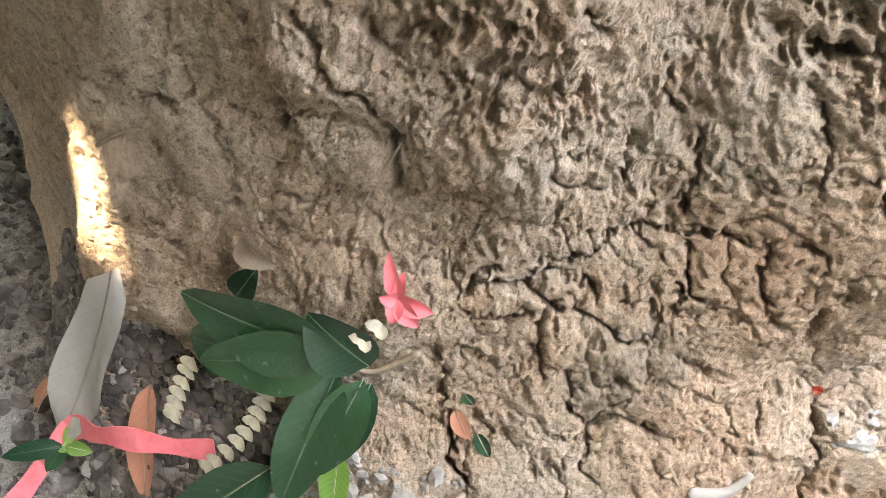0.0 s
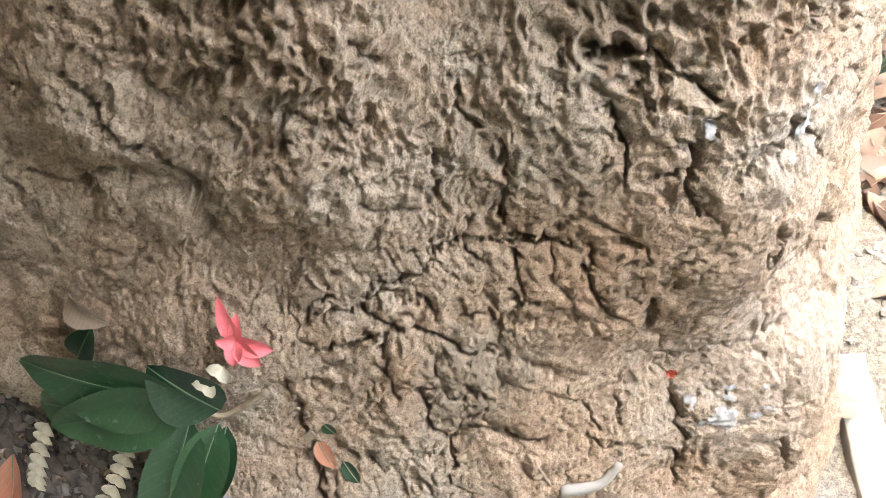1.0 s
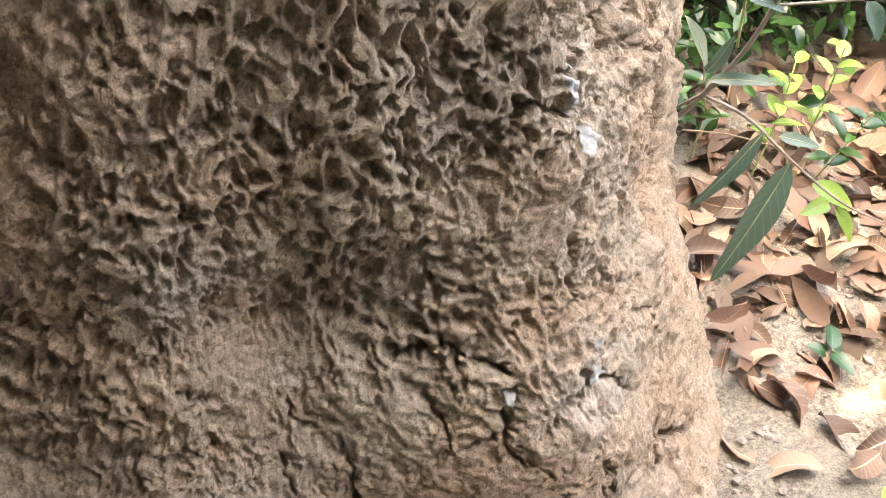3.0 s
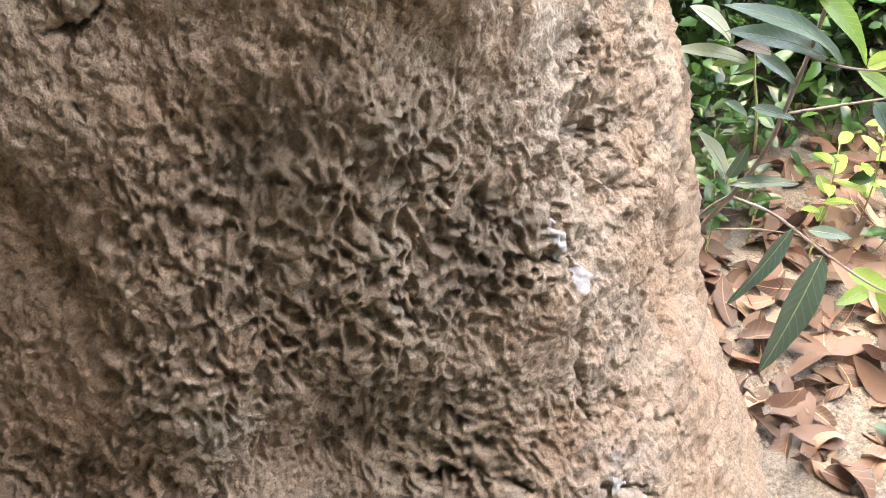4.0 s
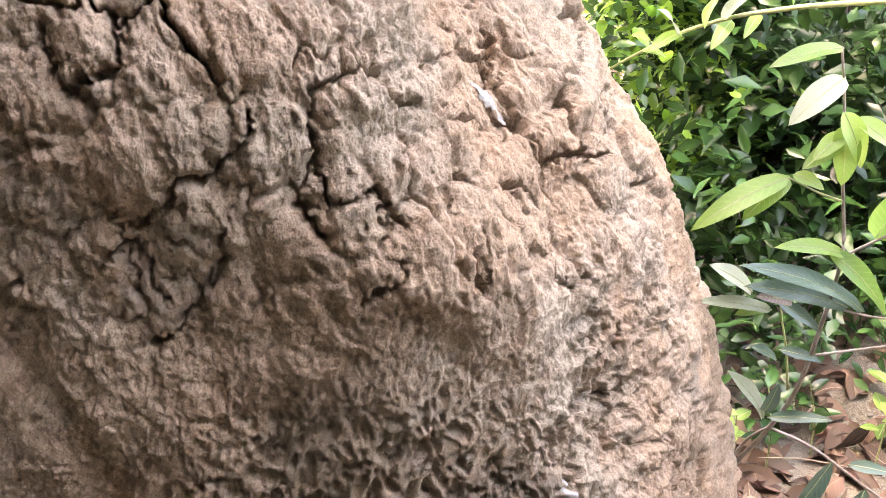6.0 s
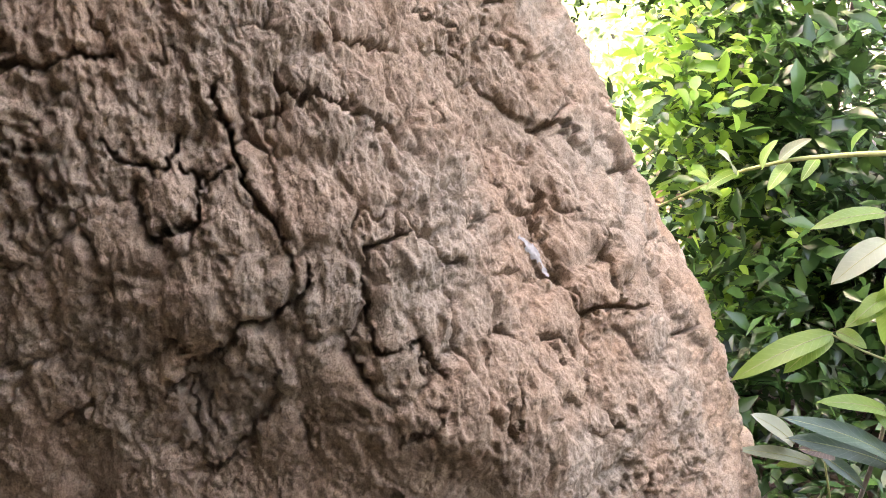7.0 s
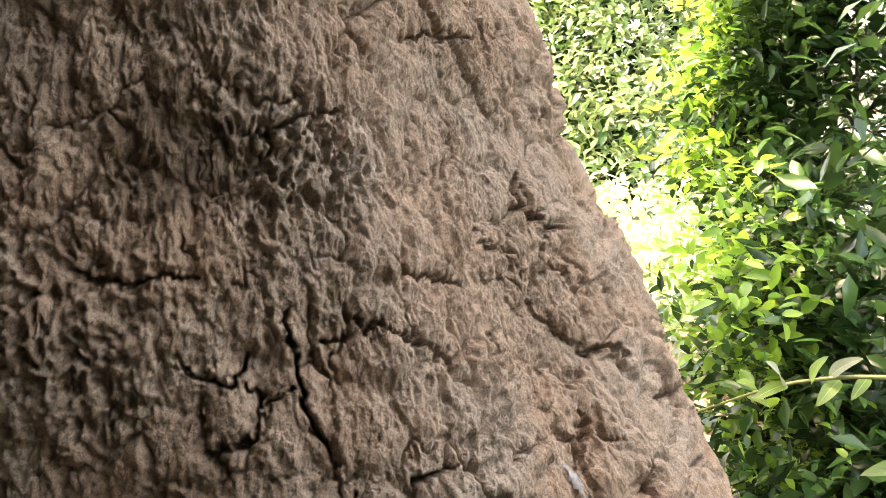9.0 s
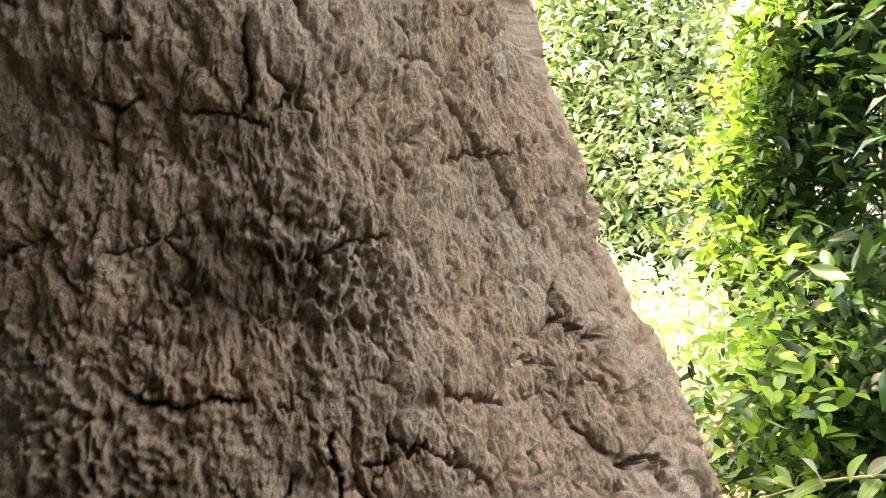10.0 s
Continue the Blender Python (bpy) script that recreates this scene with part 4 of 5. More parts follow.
# an arching shoot in front of the hedge
shoot = tagged(new("arching_shoot"), "pale arching shoot with drooping sunlit leaves", "branch")
shoot.location = (1.18, 1.33, 0.785)
way = bend([(1.30, 1.30, 0.77), (1.081, 1.350, 0.784), (1.004, 1.380, 0.782), (0.930, 1.400, 0.778), (0.844, 1.450, 0.751), (0.773, 1.500, 0.709), (0.685, 1.550, 0.657)])
part("twig", tube([p - shoot.location for p in way], taper(len(way), 0.006, 0.002), 7), SHOOT, shoot)
for b, t, w, m in (
    ((0.833, 1.42, 0.757), (0.786, 1.38, 0.819), 0.035, PALE), ((0.886, 1.42, 0.762), (0.899, 1.38, 0.825), 0.03, LIME),
    ((0.917, 1.42, 0.770), (0.961, 1.38, 0.819), 0.035, PALE), ((0.939, 1.42, 0.768), (0.881, 1.38, 0.731), 0.03, LIME),
    ((0.992, 1.42, 0.771), (0.943, 1.38, 0.741), 0.025, LIME), ((0.843, 1.42, 0.761), (0.766, 1.38, 0.747), 0.028, LIME),
    ((1.056, 1.42, 0.768), (1.064, 1.38, 0.825), 0.035, LIME), ((0.790, 1.42, 0.746), (0.735, 1.38, 0.782), 0.03, LIME),
    ((0.769, 1.42, 0.741), (0.797, 1.38, 0.733), 0.02, LIME),
):
    ob = leaf_between("leaf", b, t, w, m, None, curl=0.7)
    ob.matrix_world = Matrix.Translation(-shoot.location) @ ob.matrix_world
    ob.parent = shoot

bush = tagged(new("bush"), "low yellow-green bush in full sun", "bush")
bush.location = (1.4, 4.5, 0)
foliage("leaves", sprays(rng, lambda r: (r.uniform(-0.7, 0.6), r.uniform(-0.8, 0.9), 0.05 + 0.8 * r.random()), 0.04, 420, 6), SUNLIT, bush, rng, (0.06, 0.11), 0.45)
for k in range(8):
    x, y = rng.uniform(-0.5, 0.4), rng.uniform(-0.6, 0.7)
    part("stem", tube(bend([(x, y, 0), (x * 1.1, y * 1.1, 0.3), (x * 1.3, y * 1.3, 0.75)]), taper(11, 0.01, 0.003), 6), WOOD, bush)

far = tagged(new("hedge"), "tall clipped evergreen bush in full sun", "hedge")
far.location = (2.1, 10.5, 0)


def far_point(r):
    z = 4.4 * r.random() ** 0.9
    a = r.uniform(math.pi, 2 * math.pi)
    q = 1.0 + 0.07 * math.sin(4 * z + 3 * a)
    return (1.12 * q * math.cos(a) * (1 - 0.25 * r.random() ** 2), 0.9 * q * math.sin(a) * (1 - 0.3 * r.random() ** 2), z)


foliage("leaves", sprays(rng, far_point, 0.06, 1500, 7, 0.2), SUNLIT, far, rng, (0.10, 0.17), 0.42, rows=4)
# darker leaf colour inside paints the shade between the clusters
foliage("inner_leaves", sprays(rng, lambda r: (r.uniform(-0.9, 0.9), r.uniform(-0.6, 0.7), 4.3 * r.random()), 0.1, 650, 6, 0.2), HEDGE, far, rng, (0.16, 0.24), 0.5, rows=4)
part("stem", tube([(0, 0, 0), (0.03, 0, 1.5), (0, 0.02, 3.6)], (0.09, 0.07, 0.03), 10), WOOD, far)

# an added leaf screen behind the walker, out of view, to block sky light
back = tagged(new("hedge"), "unseen added screen of leaves that blocks low sky light", "hedge")
back.location = (-2.6, -2.4, 0)


def screen_point(r):
    side = r.random()
    if side < 0.4:
        return (r.uniform(-0.5, 5.2), r.gauss(0, 0.15), r.uniform(0.05, 4.4))
    if side < 0.72:
        return (r.gauss(0, 0.15), r.uniform(-0.5, 5.5), r.uniform(0.05, 3.2))
    y = r.uniform(-0.2, 3.6)
    return (5.2 + r.gauss(0, 0.15), y, r.uniform(0.05, 2.2 if y < 1.6 else 0.75))


foliage("leaves", sprays(rng, screen_point, 0.08, 3900, 5, 0.3), CROWN, back, rng, (0.26, 0.38), 0.5, rows=3, across=2)
for k in range(10):
    x, y = (0.5 * k - 0.9, 0) if k < 6 else (0, 0.9 * (k - 5))
    part("stem", tube(bend([(x, y, 0), (x + 0.05, y, 1.0), (x - 0.05, y + 0.05, 2.2)]), taper(11, 0.02, 0.006), 6), WOOD, back)

bm = bmesh.new()
bmesh.ops.create_cube(bm, size=1, matrix=Matrix.Translation((-3.0, 17, 2.6)) @ Matrix.Diagonal((9.4, 0.25, 5.2, 1)))
tagged(link("wall_north", bm, PLASTER, smooth=False), "pale pinkish plaster wall far behind", "wall", kind="structure")

# ---- sapling ----
sapling = tagged(new("sapling"), "young sapling with long drooping dusty leaves", "sapling")
sapling.location = (0.63, 0.84, 0)


def sprig(name, pts, one, two, material=STEM):
    way = [p - sapling.location for p in bend(pts)]
    return part(name, tube(way, taper(len(way), 0.62 * one, 0.7 * two), 8), material, sapling)


sprig("stem", [(0.63, 0.84, -0.01), (0.625, 0.83, 0.15), (0.646, 0.800, 0.289), (0.679, 0.740, 0.416), (0.693, 0.700, 0.504), (0.708, 0.680, 0.607), (0.722, 0.680, 0.663), (0.726, 0.680, 0.704), (0.719, 0.680, 0.793), (0.716, 0.680, 0.867), (0.710, 0.680, 0.920)], 0.0065, 0.0017)
sprig("branch", [(0.679, 0.740, 0.415), (0.716, 0.700, 0.405), (0.766, 0.660, 0.361), (0.821, 0.620, 0.319), (0.88, 0.60, 0.29)], 0.0035, 0.0015)
sprig("branch", [(0.685, 0.710, 0.494), (0.687, 0.720, 0.544), (0.684, 0.730, 0.590), (0.68, 0.73, 0.63)], 0.0028, 0.0013, SHOOT)
sprig("branch", [(0.708, 0.690, 0.552), (0.767, 0.680, 0.554), (0.818, 0.660, 0.563), (0.88, 0.65, 0.57)], 0.0028, 0.0015)
sprig("branch", [(0.729, 0.680, 0.685), (0.756, 0.670, 0.701), (0.791, 0.640, 0.737), (0.83, 0.63, 0.78)], 0.003, 0.0015)
sprig("branch", [(0.715, 0.680, 0.622), (0.761, 0.670, 0.604), (0.809, 0.640, 0.604), (0.86, 0.63, 0.60)], 0.0025, 0.0013)
sprig("branch", [(0.722, 0.680, 0.751), (0.69, 0.675, 0.77), (0.655, 0.670, 0.795)], 0.0022, 0.0013, SHOOT)
sprig("branch", [(0.650, 0.790, 0.331), (0.665, 0.770, 0.378), (0.677, 0.742, 0.414)], 0.003, 0.003)
sprig("branch", [(0.67, 0.75, 0.36), (0.73, 0.74, 0.35), (0.80, 0.72, 0.33)], 0.002, 0.0012, STRAW)


def sapling_leaf(material, base, tip, width, **shape):
    ob = leaf_between("leaf", base, tip, width, material, None, rib=SHOOT, **shape)
    ob.matrix_world = Matrix.Translation(-sapling.location) @ ob.matrix_world
    ob.parent = sapling


for material, base, tip, width in (
    (SAPLING, (0.661, 0.68, 0.791), (0.544, 0.66, 0.761), 0.030), (SAPLING, (0.661, 0.68, 0.790), (0.600, 0.66, 0.762), 0.026),
    (SAPLING, (0.664, 0.68, 0.793), (0.688, 0.66, 0.779), 0.020), (SAPLING, (0.715, 0.68, 0.816), (0.663, 0.66, 0.806), 0.022),
    (SAPLING, (0.718, 0.68, 0.838), (0.707, 0.66, 0.780), 0.032), (SAPLING, (0.728, 0.68, 0.842), (0.769, 0.66, 0.801), 0.028),
    (SAPLING, (0.763, 0.68, 0.698), (0.791, 0.66, 0.770), 0.038), (SAPLING, (0.705, 0.68, 0.698), (0.770, 0.66, 0.611), 0.032),
    (OLDLEAF, (0.756, 0.68, 0.606), (0.595, 0.66, 0.711), 0.030),
):
    sapling_leaf(material, base, tip, width, curl=0.7)
for material, base, tip, width in (
    (OLDLEAF, (0.737, 0.68, 0.616), (0.608, 0.67, 0.677), 0.034), (PALE, (0.651, 0.69, 0.626), (0.557, 0.68, 0.664), 0.020),
    (PALE, (0.627, 0.69, 0.655), (0.573, 0.68, 0.706), 0.028), (DRY, (0.675, 0.69, 0.632), (0.627, 0.68, 0.654), 0.022),
    (SAPLING, (0.654, 0.70, 0.624), (0.602, 0.68, 0.636), 0.018), (OLDLEAF, (0.662, 0.70, 0.630), (0.707, 0.68, 0.589), 0.020),
    (OLDLEAF, (0.664, 0.70, 0.549), (0.621, 0.68, 0.590), 0.018), (OLDLEAF, (0.667, 0.70, 0.563), (0.710, 0.68, 0.548), 0.016),
    (PALE, (0.660, 0.72, 0.450), (0.603, 0.70, 0.549), 0.028), (OLDLEAF, (0.660, 0.72, 0.460), (0.663, 0.69, 0.523), 0.020),
    (OLDLEAF, (0.665, 0.72, 0.450), (0.730, 0.68, 0.458), 0.018), (OLDLEAF, (0.753, 0.68, 0.384), (0.801, 0.66, 0.373), 0.018),
):
    sapling_leaf(material, base, tip, width, curl=0.5)
for material, base, tip, width in (
    (SAPLING, (0.798, 0.65, 0.327), (0.855, 0.63, 0.292), 0.030), (SAPLING, (0.827, 0.63, 0.302), (0.852, 0.61, 0.255), 0.022),
    (SAPLING, (0.815, 0.63, 0.311), (0.758, 0.61, 0.320), 0.022), (OLDLEAF, (0.798, 0.67, 0.555), (0.813, 0.65, 0.517), 0.028),
    (SAPLING, (0.768, 0.67, 0.600), (0.820, 0.65, 0.548), 0.024), (SAPLING, (0.779, 0.67, 0.602), (0.811, 0.65, 0.619), 0.022),
    (SAPLING, (0.729, 0.68, 0.685), (0.636, 0.66, 0.723), 0.024), (SAPLING, (0.712, 0.68, 0.918), (0.624, 0.66, 0.918), 0.022),
    (PALE, (0.716, 0.68, 0.888), (0.647, 0.66, 0.856), 0.032), (SAPLING, (0.718, 0.68, 0.828), (0.674, 0.66, 0.813), 0.022),
    (SAPLING, (0.716, 0.68, 0.853), (0.727, 0.66, 0.796), 0.030),
):
    sapling_leaf(material, base, tip, width, curl=0.6)
sapling_leaf(OLDLEAF, (0.736, 0.685, 0.392), (0.647, 0.665, 0.310), 0.034, curl=0.2, face=(0.3, -1, 0.2))
sapling_leaf(OLDLEAF, (0.766, 0.66, 0.360), (0.690, 0.640, 0.200), 0.046, curl=0.25, face=(-0.2, -1, 0.25))

# ---- seedlings between the sapling and the hedge ----
def seedling(x, y, height, count, seed, material=LIME):
    r = random.Random(seed)
    z0 = float(ground_z(x, y))
    thing = tagged(new("seedling"), "small bright green seedling growing out of the leaf litter", "seedling", "seedlings")
    thing.location = (x, y, z0)
    lean = Vector((r.gauss(0, 0.15), r.gauss(-0.1, 0.15), 1)) * height
    way = bend([(0, 0, -0.02), lean * 0.5 + Vector((0.01, 0, 0)), lean])
    part("stem", tube(way, taper(len(way), 0.002, 0.001), 6), SHOOT, thing)
    for k in range(count):
        b = lean * (0.35 + 0.65 * k / max(1, count - 1))
        a = 2.4 * k + r.random()
        d = Vector((math.cos(a), math.sin(a), r.uniform(-0.1, 0.5))) * r.uniform(0.035, 0.06)
        leaf_between("leaf", b, b + d, r.uniform(0.018, 0.028), material, thing, (0, -0.3, 1), curl=0.6, rows=7)
    return thing


for x, y, height, count, seed, material in (
    (1.02, 1.02, 0.22, 9, 1, LIME), (1.10, 0.98, 0.18, 8, 2, HEDGE), (0.96, 1.12, 0.16, 7, 3, HEDGE), (0.86, 1.10, 0.20, 9, 4, HEDGE),
    (1.16, 1.08, 0.28, 10, 5, LIME), (0.80, 1.16, 0.14, 7, 6, LIME), (0.92, 0.62, 0.03, 4, 7, GREEN), (0.82, 0.36, 0.03, 4, 8, LIME),
):
    seedling(x, y, height, count, seed, material)

# ---- fallen leaves ----
rng = random.Random(11)
DRY_SHAPES = [leaf_mesh("dry_leaf", 1.0, w, m, rows=9, across=5, curl=c, twist=t, fold=f, wavy=0.04) for m in (DRY, TAN, DRY, BROWN) for w, c, t, f in
              ((0.40, 1.3, 0.6, 0.5), (0.48, -1.3, -0.5, 0.4), (0.34, 2.0, 0.5, 0.7), (0.42, -0.7, 1.0, 0.3), (0.36, 0.8, -0.9, 0.8), (0.55, 1.4, 0.2, -0.5))]


def off_trunk(x, y, gap=0.02):
    a = math.degrees(math.atan2(y - AXIS[1], x - AXIS[0]))
    a = a - 360 if a > 90 else a
    return math.hypot(x - AXIS[0], y - AXIS[1]) > float(radius(np.array([a]), np.array([0.02]))[0]) + gap


def drop_leaf(x, y, turn, size, shape=None, lift=0.012):
    # towards the hedge more leaves get the dark tone, painting its shade
    ob = new("dry_leaf", shape or rng.choice(DRY_SHAPES[18:] if y > 0.9 and rng.random() < 0.6 else DRY_SHAPES))
    ob.matrix_world = Matrix.Translation((x, y, float(ground_z(x, y)) + lift)) @ pose(0, 0, 0, rng.gauss(0, 14), rng.gauss(0, 18), turn) @ Matrix.Scale(size, 4)
    return tagged(ob, "curled dry brown leaf lying on the ground", "leaf", "fallen leaves")


for x, y, turn, size in ((0.80, 0.60, 200, 0.13), (0.74, 0.40, 160, 0.13), (0.79, 0.45, 60, 0.10), (0.84, 0.53, 205, 0.15), (0.89, 0.60, 110, 0.12), (0.87, 0.72, 80, 0.11), (0.93, 0.47, 95, 0.10), (0.72, 0.33, 190, 0.11)):
    drop_leaf(x, y, turn, size)
made = 0
while made < 290:
    x, y = rng.uniform(0.62, 1.5), rng.uniform(0.15, 1.3)
    if off_trunk(x, y) and y > 0.29 and rng.random() < (0.16 if y < 0.58 else 0.95):
        drop_leaf(x, y, rng.uniform(0, 360), rng.uniform(0.06, 0.12), None, 0.008 + 0.022 * rng.random())
        made += 1
spots = []
while len(spots) < 3200:
    x, y = rng.uniform(0.5, 3.0), rng.uniform(0.62, 4.0)
    if off_trunk(x, y):
        spots.append(((x, y, float(ground_z(x, y)) + 0.004 + 0.02 * rng.random()), (rng.gauss(0, 1), rng.gauss(0, 1), rng.gauss(0.1, 0.2))))
# the hedge's shade is put into the litter's dark leaf colour
litter = foliage("leaf_litter", spots, BROWN, None, rng, (0.06, 0.11), 0.42, 0.2)
tagged(litter, "carpet of dry brown leaves, coloured darker for the hedge's shade", "leaf litter", kind="stuff")


# ---- paving slabs beside the root ----
def paving_slab(label, corners, top, seed):
    """A worn flat slab: slightly uneven top, chipped rounded rim."""
    r = random.Random(seed)
    rim = []
    for (x1, y1), (x2, y2) in zip(corners, corners[1:] + corners[:1]):
        for k in range(14):
            u = k / 14
            rim.append((x1 + (x2 - x1) * u + r.gauss(0, 0.0008), y1 + (y2 - y1) * u + r.gauss(0, 0.0008)))
    cx, cy = sum(p[0] for p in rim) / len(rim), sum(p[1] for p in rim) / len(rim)
    bm = bmesh.new()
    rings = []
    for shrink, z in ((1.0, -0.05), (1.0, top - 0.005), (0.988, top - 0.001), (0.97, top), (0.6, top + 0.001), (0.2, top + 0.0005)):
        rings.append([bm.verts.new((cx + (x - cx) * shrink, cy + (y - cy) * shrink, z + (r.gauss(0, 0.0006) if z > 0 else 0))) for x, y in rim])
    for a, b in zip(rings, rings[1:]):
        for k in range(len(rim)):
            bm.faces.new((a[k], a[(k + 1) % len(rim)], b[(k + 1) % len(rim)], b[k]))
    bm.faces.new(rings[-1])
    bm.faces.new(rings[0][::-1])
    bmesh.ops.recalc_face_normals(bm, faces=bm.faces)
    return tagged(link("paving_slab", bm, CEMENT), label, "slab", "paving slabs")


paving_slab("pale cement slab half buried under the root", [(0.59, 0.10), (0.642, 0.10), (0.686, 0.392), (0.64, 0.395)], 0.006, 1)
paving_slab("pale cement slab with its edge bare of leaves", [(0.662, 0.0), (0.92, 0.0), (0.92, 0.262), (0.672, 0.266)], 0.006, 2)


# ---- what lies at the trunk's foot ----
def lying_leaf(name, label, base, tip, width, material, lift=(0.006, 0.012), **shape):
    b, t = on_trunk(*base, lift[0]), on_trunk(*tip, lift[1])
    ob = leaf_between(name, b, t, width, material, None, outward((base[0] + tip[0]) / 2, (base[1] + tip[1]) / 2), rib=WOOD, **shape)
    return tagged(ob, label, "leaf")


twig = tagged(new("leafy_twig"), "fallen twig with glossy dark green leaves", "twig")
twig.location = on_trunk(-94.4, 0.234, 0.008)


def twig_leaf(base, tip, width, lift, material=GREEN, **shape):
    n = outward((base[0] + tip[0]) / 2, (base[1] + tip[1]) / 2)
    ob = leaf_between("leaf", on_trunk(*base, 0.012), on_trunk(*tip, lift), width, material, None, n, rib=RIB, **shape)
    ob.matrix_world = Matrix.Translation(-twig.location) @ ob.matrix_world
    ob.parent = twig


way = bend([on_trunk(-90.5, 0.261, 0.006), on_trunk(-93.0, 0.238, 0.008), on_trunk(-94.4, 0.234, 0.010), on_trunk(-96.3, 0.248, 0.014), on_trunk(-98, 0.250, 0.018)])
part("stalk", tube([p - twig.location for p in way], taper(len(way), 0.0026, 0.0014), 8), STRAW, twig)
twig_leaf((-96.3, 0.248), (-109.0, 0.246), 0.078, 0.030, curl=0.35)
twig_leaf((-96.6, 0.247), (-106.8, 0.196), 0.065, 0.034, curl=0.3)
twig_leaf((-93.9, 0.245), (-98.8, 0.280), 0.062, 0.022, curl=0.3)
twig_leaf((-96.2, 0.226), (-98.9, 0.112), 0.052, 0.030, curl=0.3)
twig_leaf((-94.2, 0.226), (-97.0, 0.136), 0.044, 0.020, curl=0.4)
twig_leaf((-93.6, 0.224), (-95.6, 0.146), 0.034, 0.014, curl=0.4)
twig_leaf((-105.0, 0.246), (-103.4, 0.283), 0.026, 0.012, curl=0.3)
twig_leaf((-104.5, 0.198), (-108.6, 0.190), 0.057, 0.016, curl=0.5)
lying_leaf("green_leaf", "fallen dark green leaf at the trunk's foot", (-99.9, 0.138), (-107.0, 0.040), 0.055, GREEN, (0.030, 0.026), curl=0.4)
lying_leaf("green_leaf", "small yellow-green leaf at the trunk's foot", (-95.3, 0.150), (-95.1, 0.112), 0.028, LIME, (0.008, 0.02), curl=0.2)
lying_leaf("grey_leaf", "weathered grey dead leaf leaning on the root", (-116.2, 0.215), (-118.4, 0.02), 0.062, GREY, (0.016, 0.03), curl=-0.3, wavy=0.035, point=0.7)
lying_leaf("curled_leaf", "curled pale brown leaf caught on the bark", (-104.8, 0.306), (-101.6, 0.300), 0.030, TAN, (0.012, 0.018), curl=0.9, fold=0.6)
lying_leaf("orange_leaf", "orange-brown dead leaf at the trunk's foot", (-111.9, 0.112), (-109.6, 0.029), 0.034, RUST, (0.004, 0.006), curl=0.3, fold=0.4)
lying_leaf("orange_leaf", "reddish-brown dead leaf on the soil", (-122.0, 0.035), (-122.8, -0.005), 0.022, RUST, (0.012, 0.03), curl=0.6, fold=0.5)
lying_leaf("red_leaf", "small dull red leaf on the bark", (-87.1, 0.203), (-86.0, 0.186), 0.016, RUST, (0.004, 0.006), curl=0.6)
lying_leaf("small_leaf", "tiny green leaf on the bark", (-86.6, 0.219), (-85.8, 0.211), 0.012, GREEN, (0.004, 0.004))
lying_leaf("small_leaf", "tiny green leaf on the bark", (-85.4, 0.190), (-84.4, 0.176), 0.013, GREEN, (0.004, 0.004))


def band(way, normals, widths, thick=0.0007):
    """A thin strip of paper along points, with both faces and edges."""
    bm = bmesh.new()
    rows = []
    for i, p in enumerate(way):
        d = (way[min(i + 1, len(way) - 1)] - way[max(i - 1, 0)]).normalized()
        side = d.cross(normals[i]).normalized() * widths[i] / 2
        n = side.cross(d).normalized() * thick
        rows.append([bm.verts.new(q) for q in (p - side - n, p + side - n, p + side + n, p - side + n)])
    for a, b in zip(rows, rows[1:]):
        for k in range(4):
            bm.faces.new((a[k], a[(k + 1) % 4], b[(k + 1) % 4], b[k]))
    bm.faces.new(rows[0][::-1])
    bm.faces.new(rows[-1])
    bmesh.ops.recalc_face_normals(bm, faces=bm.faces)
    return bm


path = bend([Vector((-0.335, 0.195, 0.018)), Vector((-0.312, 0.240, 0.022)), Vector((-0.278, 0.290, 0.045)), on_trunk(-114.5, 0.075, 0.034), on_trunk(-111.5, 0.097, 0.040), on_trunk(-108.0, 0.102, 0.028), on_trunk(-104.8, 0.108, 0.016)], 5)
turn = [Vector((-0.3, -0.5, 0.8)).lerp(Vector((0.1, -0.9, 0.5)), i / len(path)) for i in range(len(path))]
ribbon = link("pink_ribbon", band(path, turn, [0.020 + 0.004 * math.sin(0.7 * i) for i in range(len(path))]), PINK, smooth=False)
tagged(ribbon, "faded pink paper ribbon lying over the roots", "ribbon")

flower = tagged(new("pink_flower"), "crumpled pink paper flower on the bark", "flower")
flower.location = on_trunk(-92.5, 0.299, 0.006)
n = outward(-92.5, 0.299)
right = Vector((1, 0, 0))
up = n.cross(right).normalized()
for ang, length, width in ((103, 0.038, 0.013), (82, 0.024, 0.010), (-14, 0.028, 0.017), (-48, 0.026, 0.017), (-95, 0.018, 0.014), (165, 0.013, 0.012)):
    d = right * math.cos(radians(ang)) + up * math.sin(radians(ang))
    ob = leaf_between("petal", n * 0.003, d * length + n * 0.008, width, PINK, flower, n, curl=0.5, fold=0.5, rows=7, wavy=0.03)


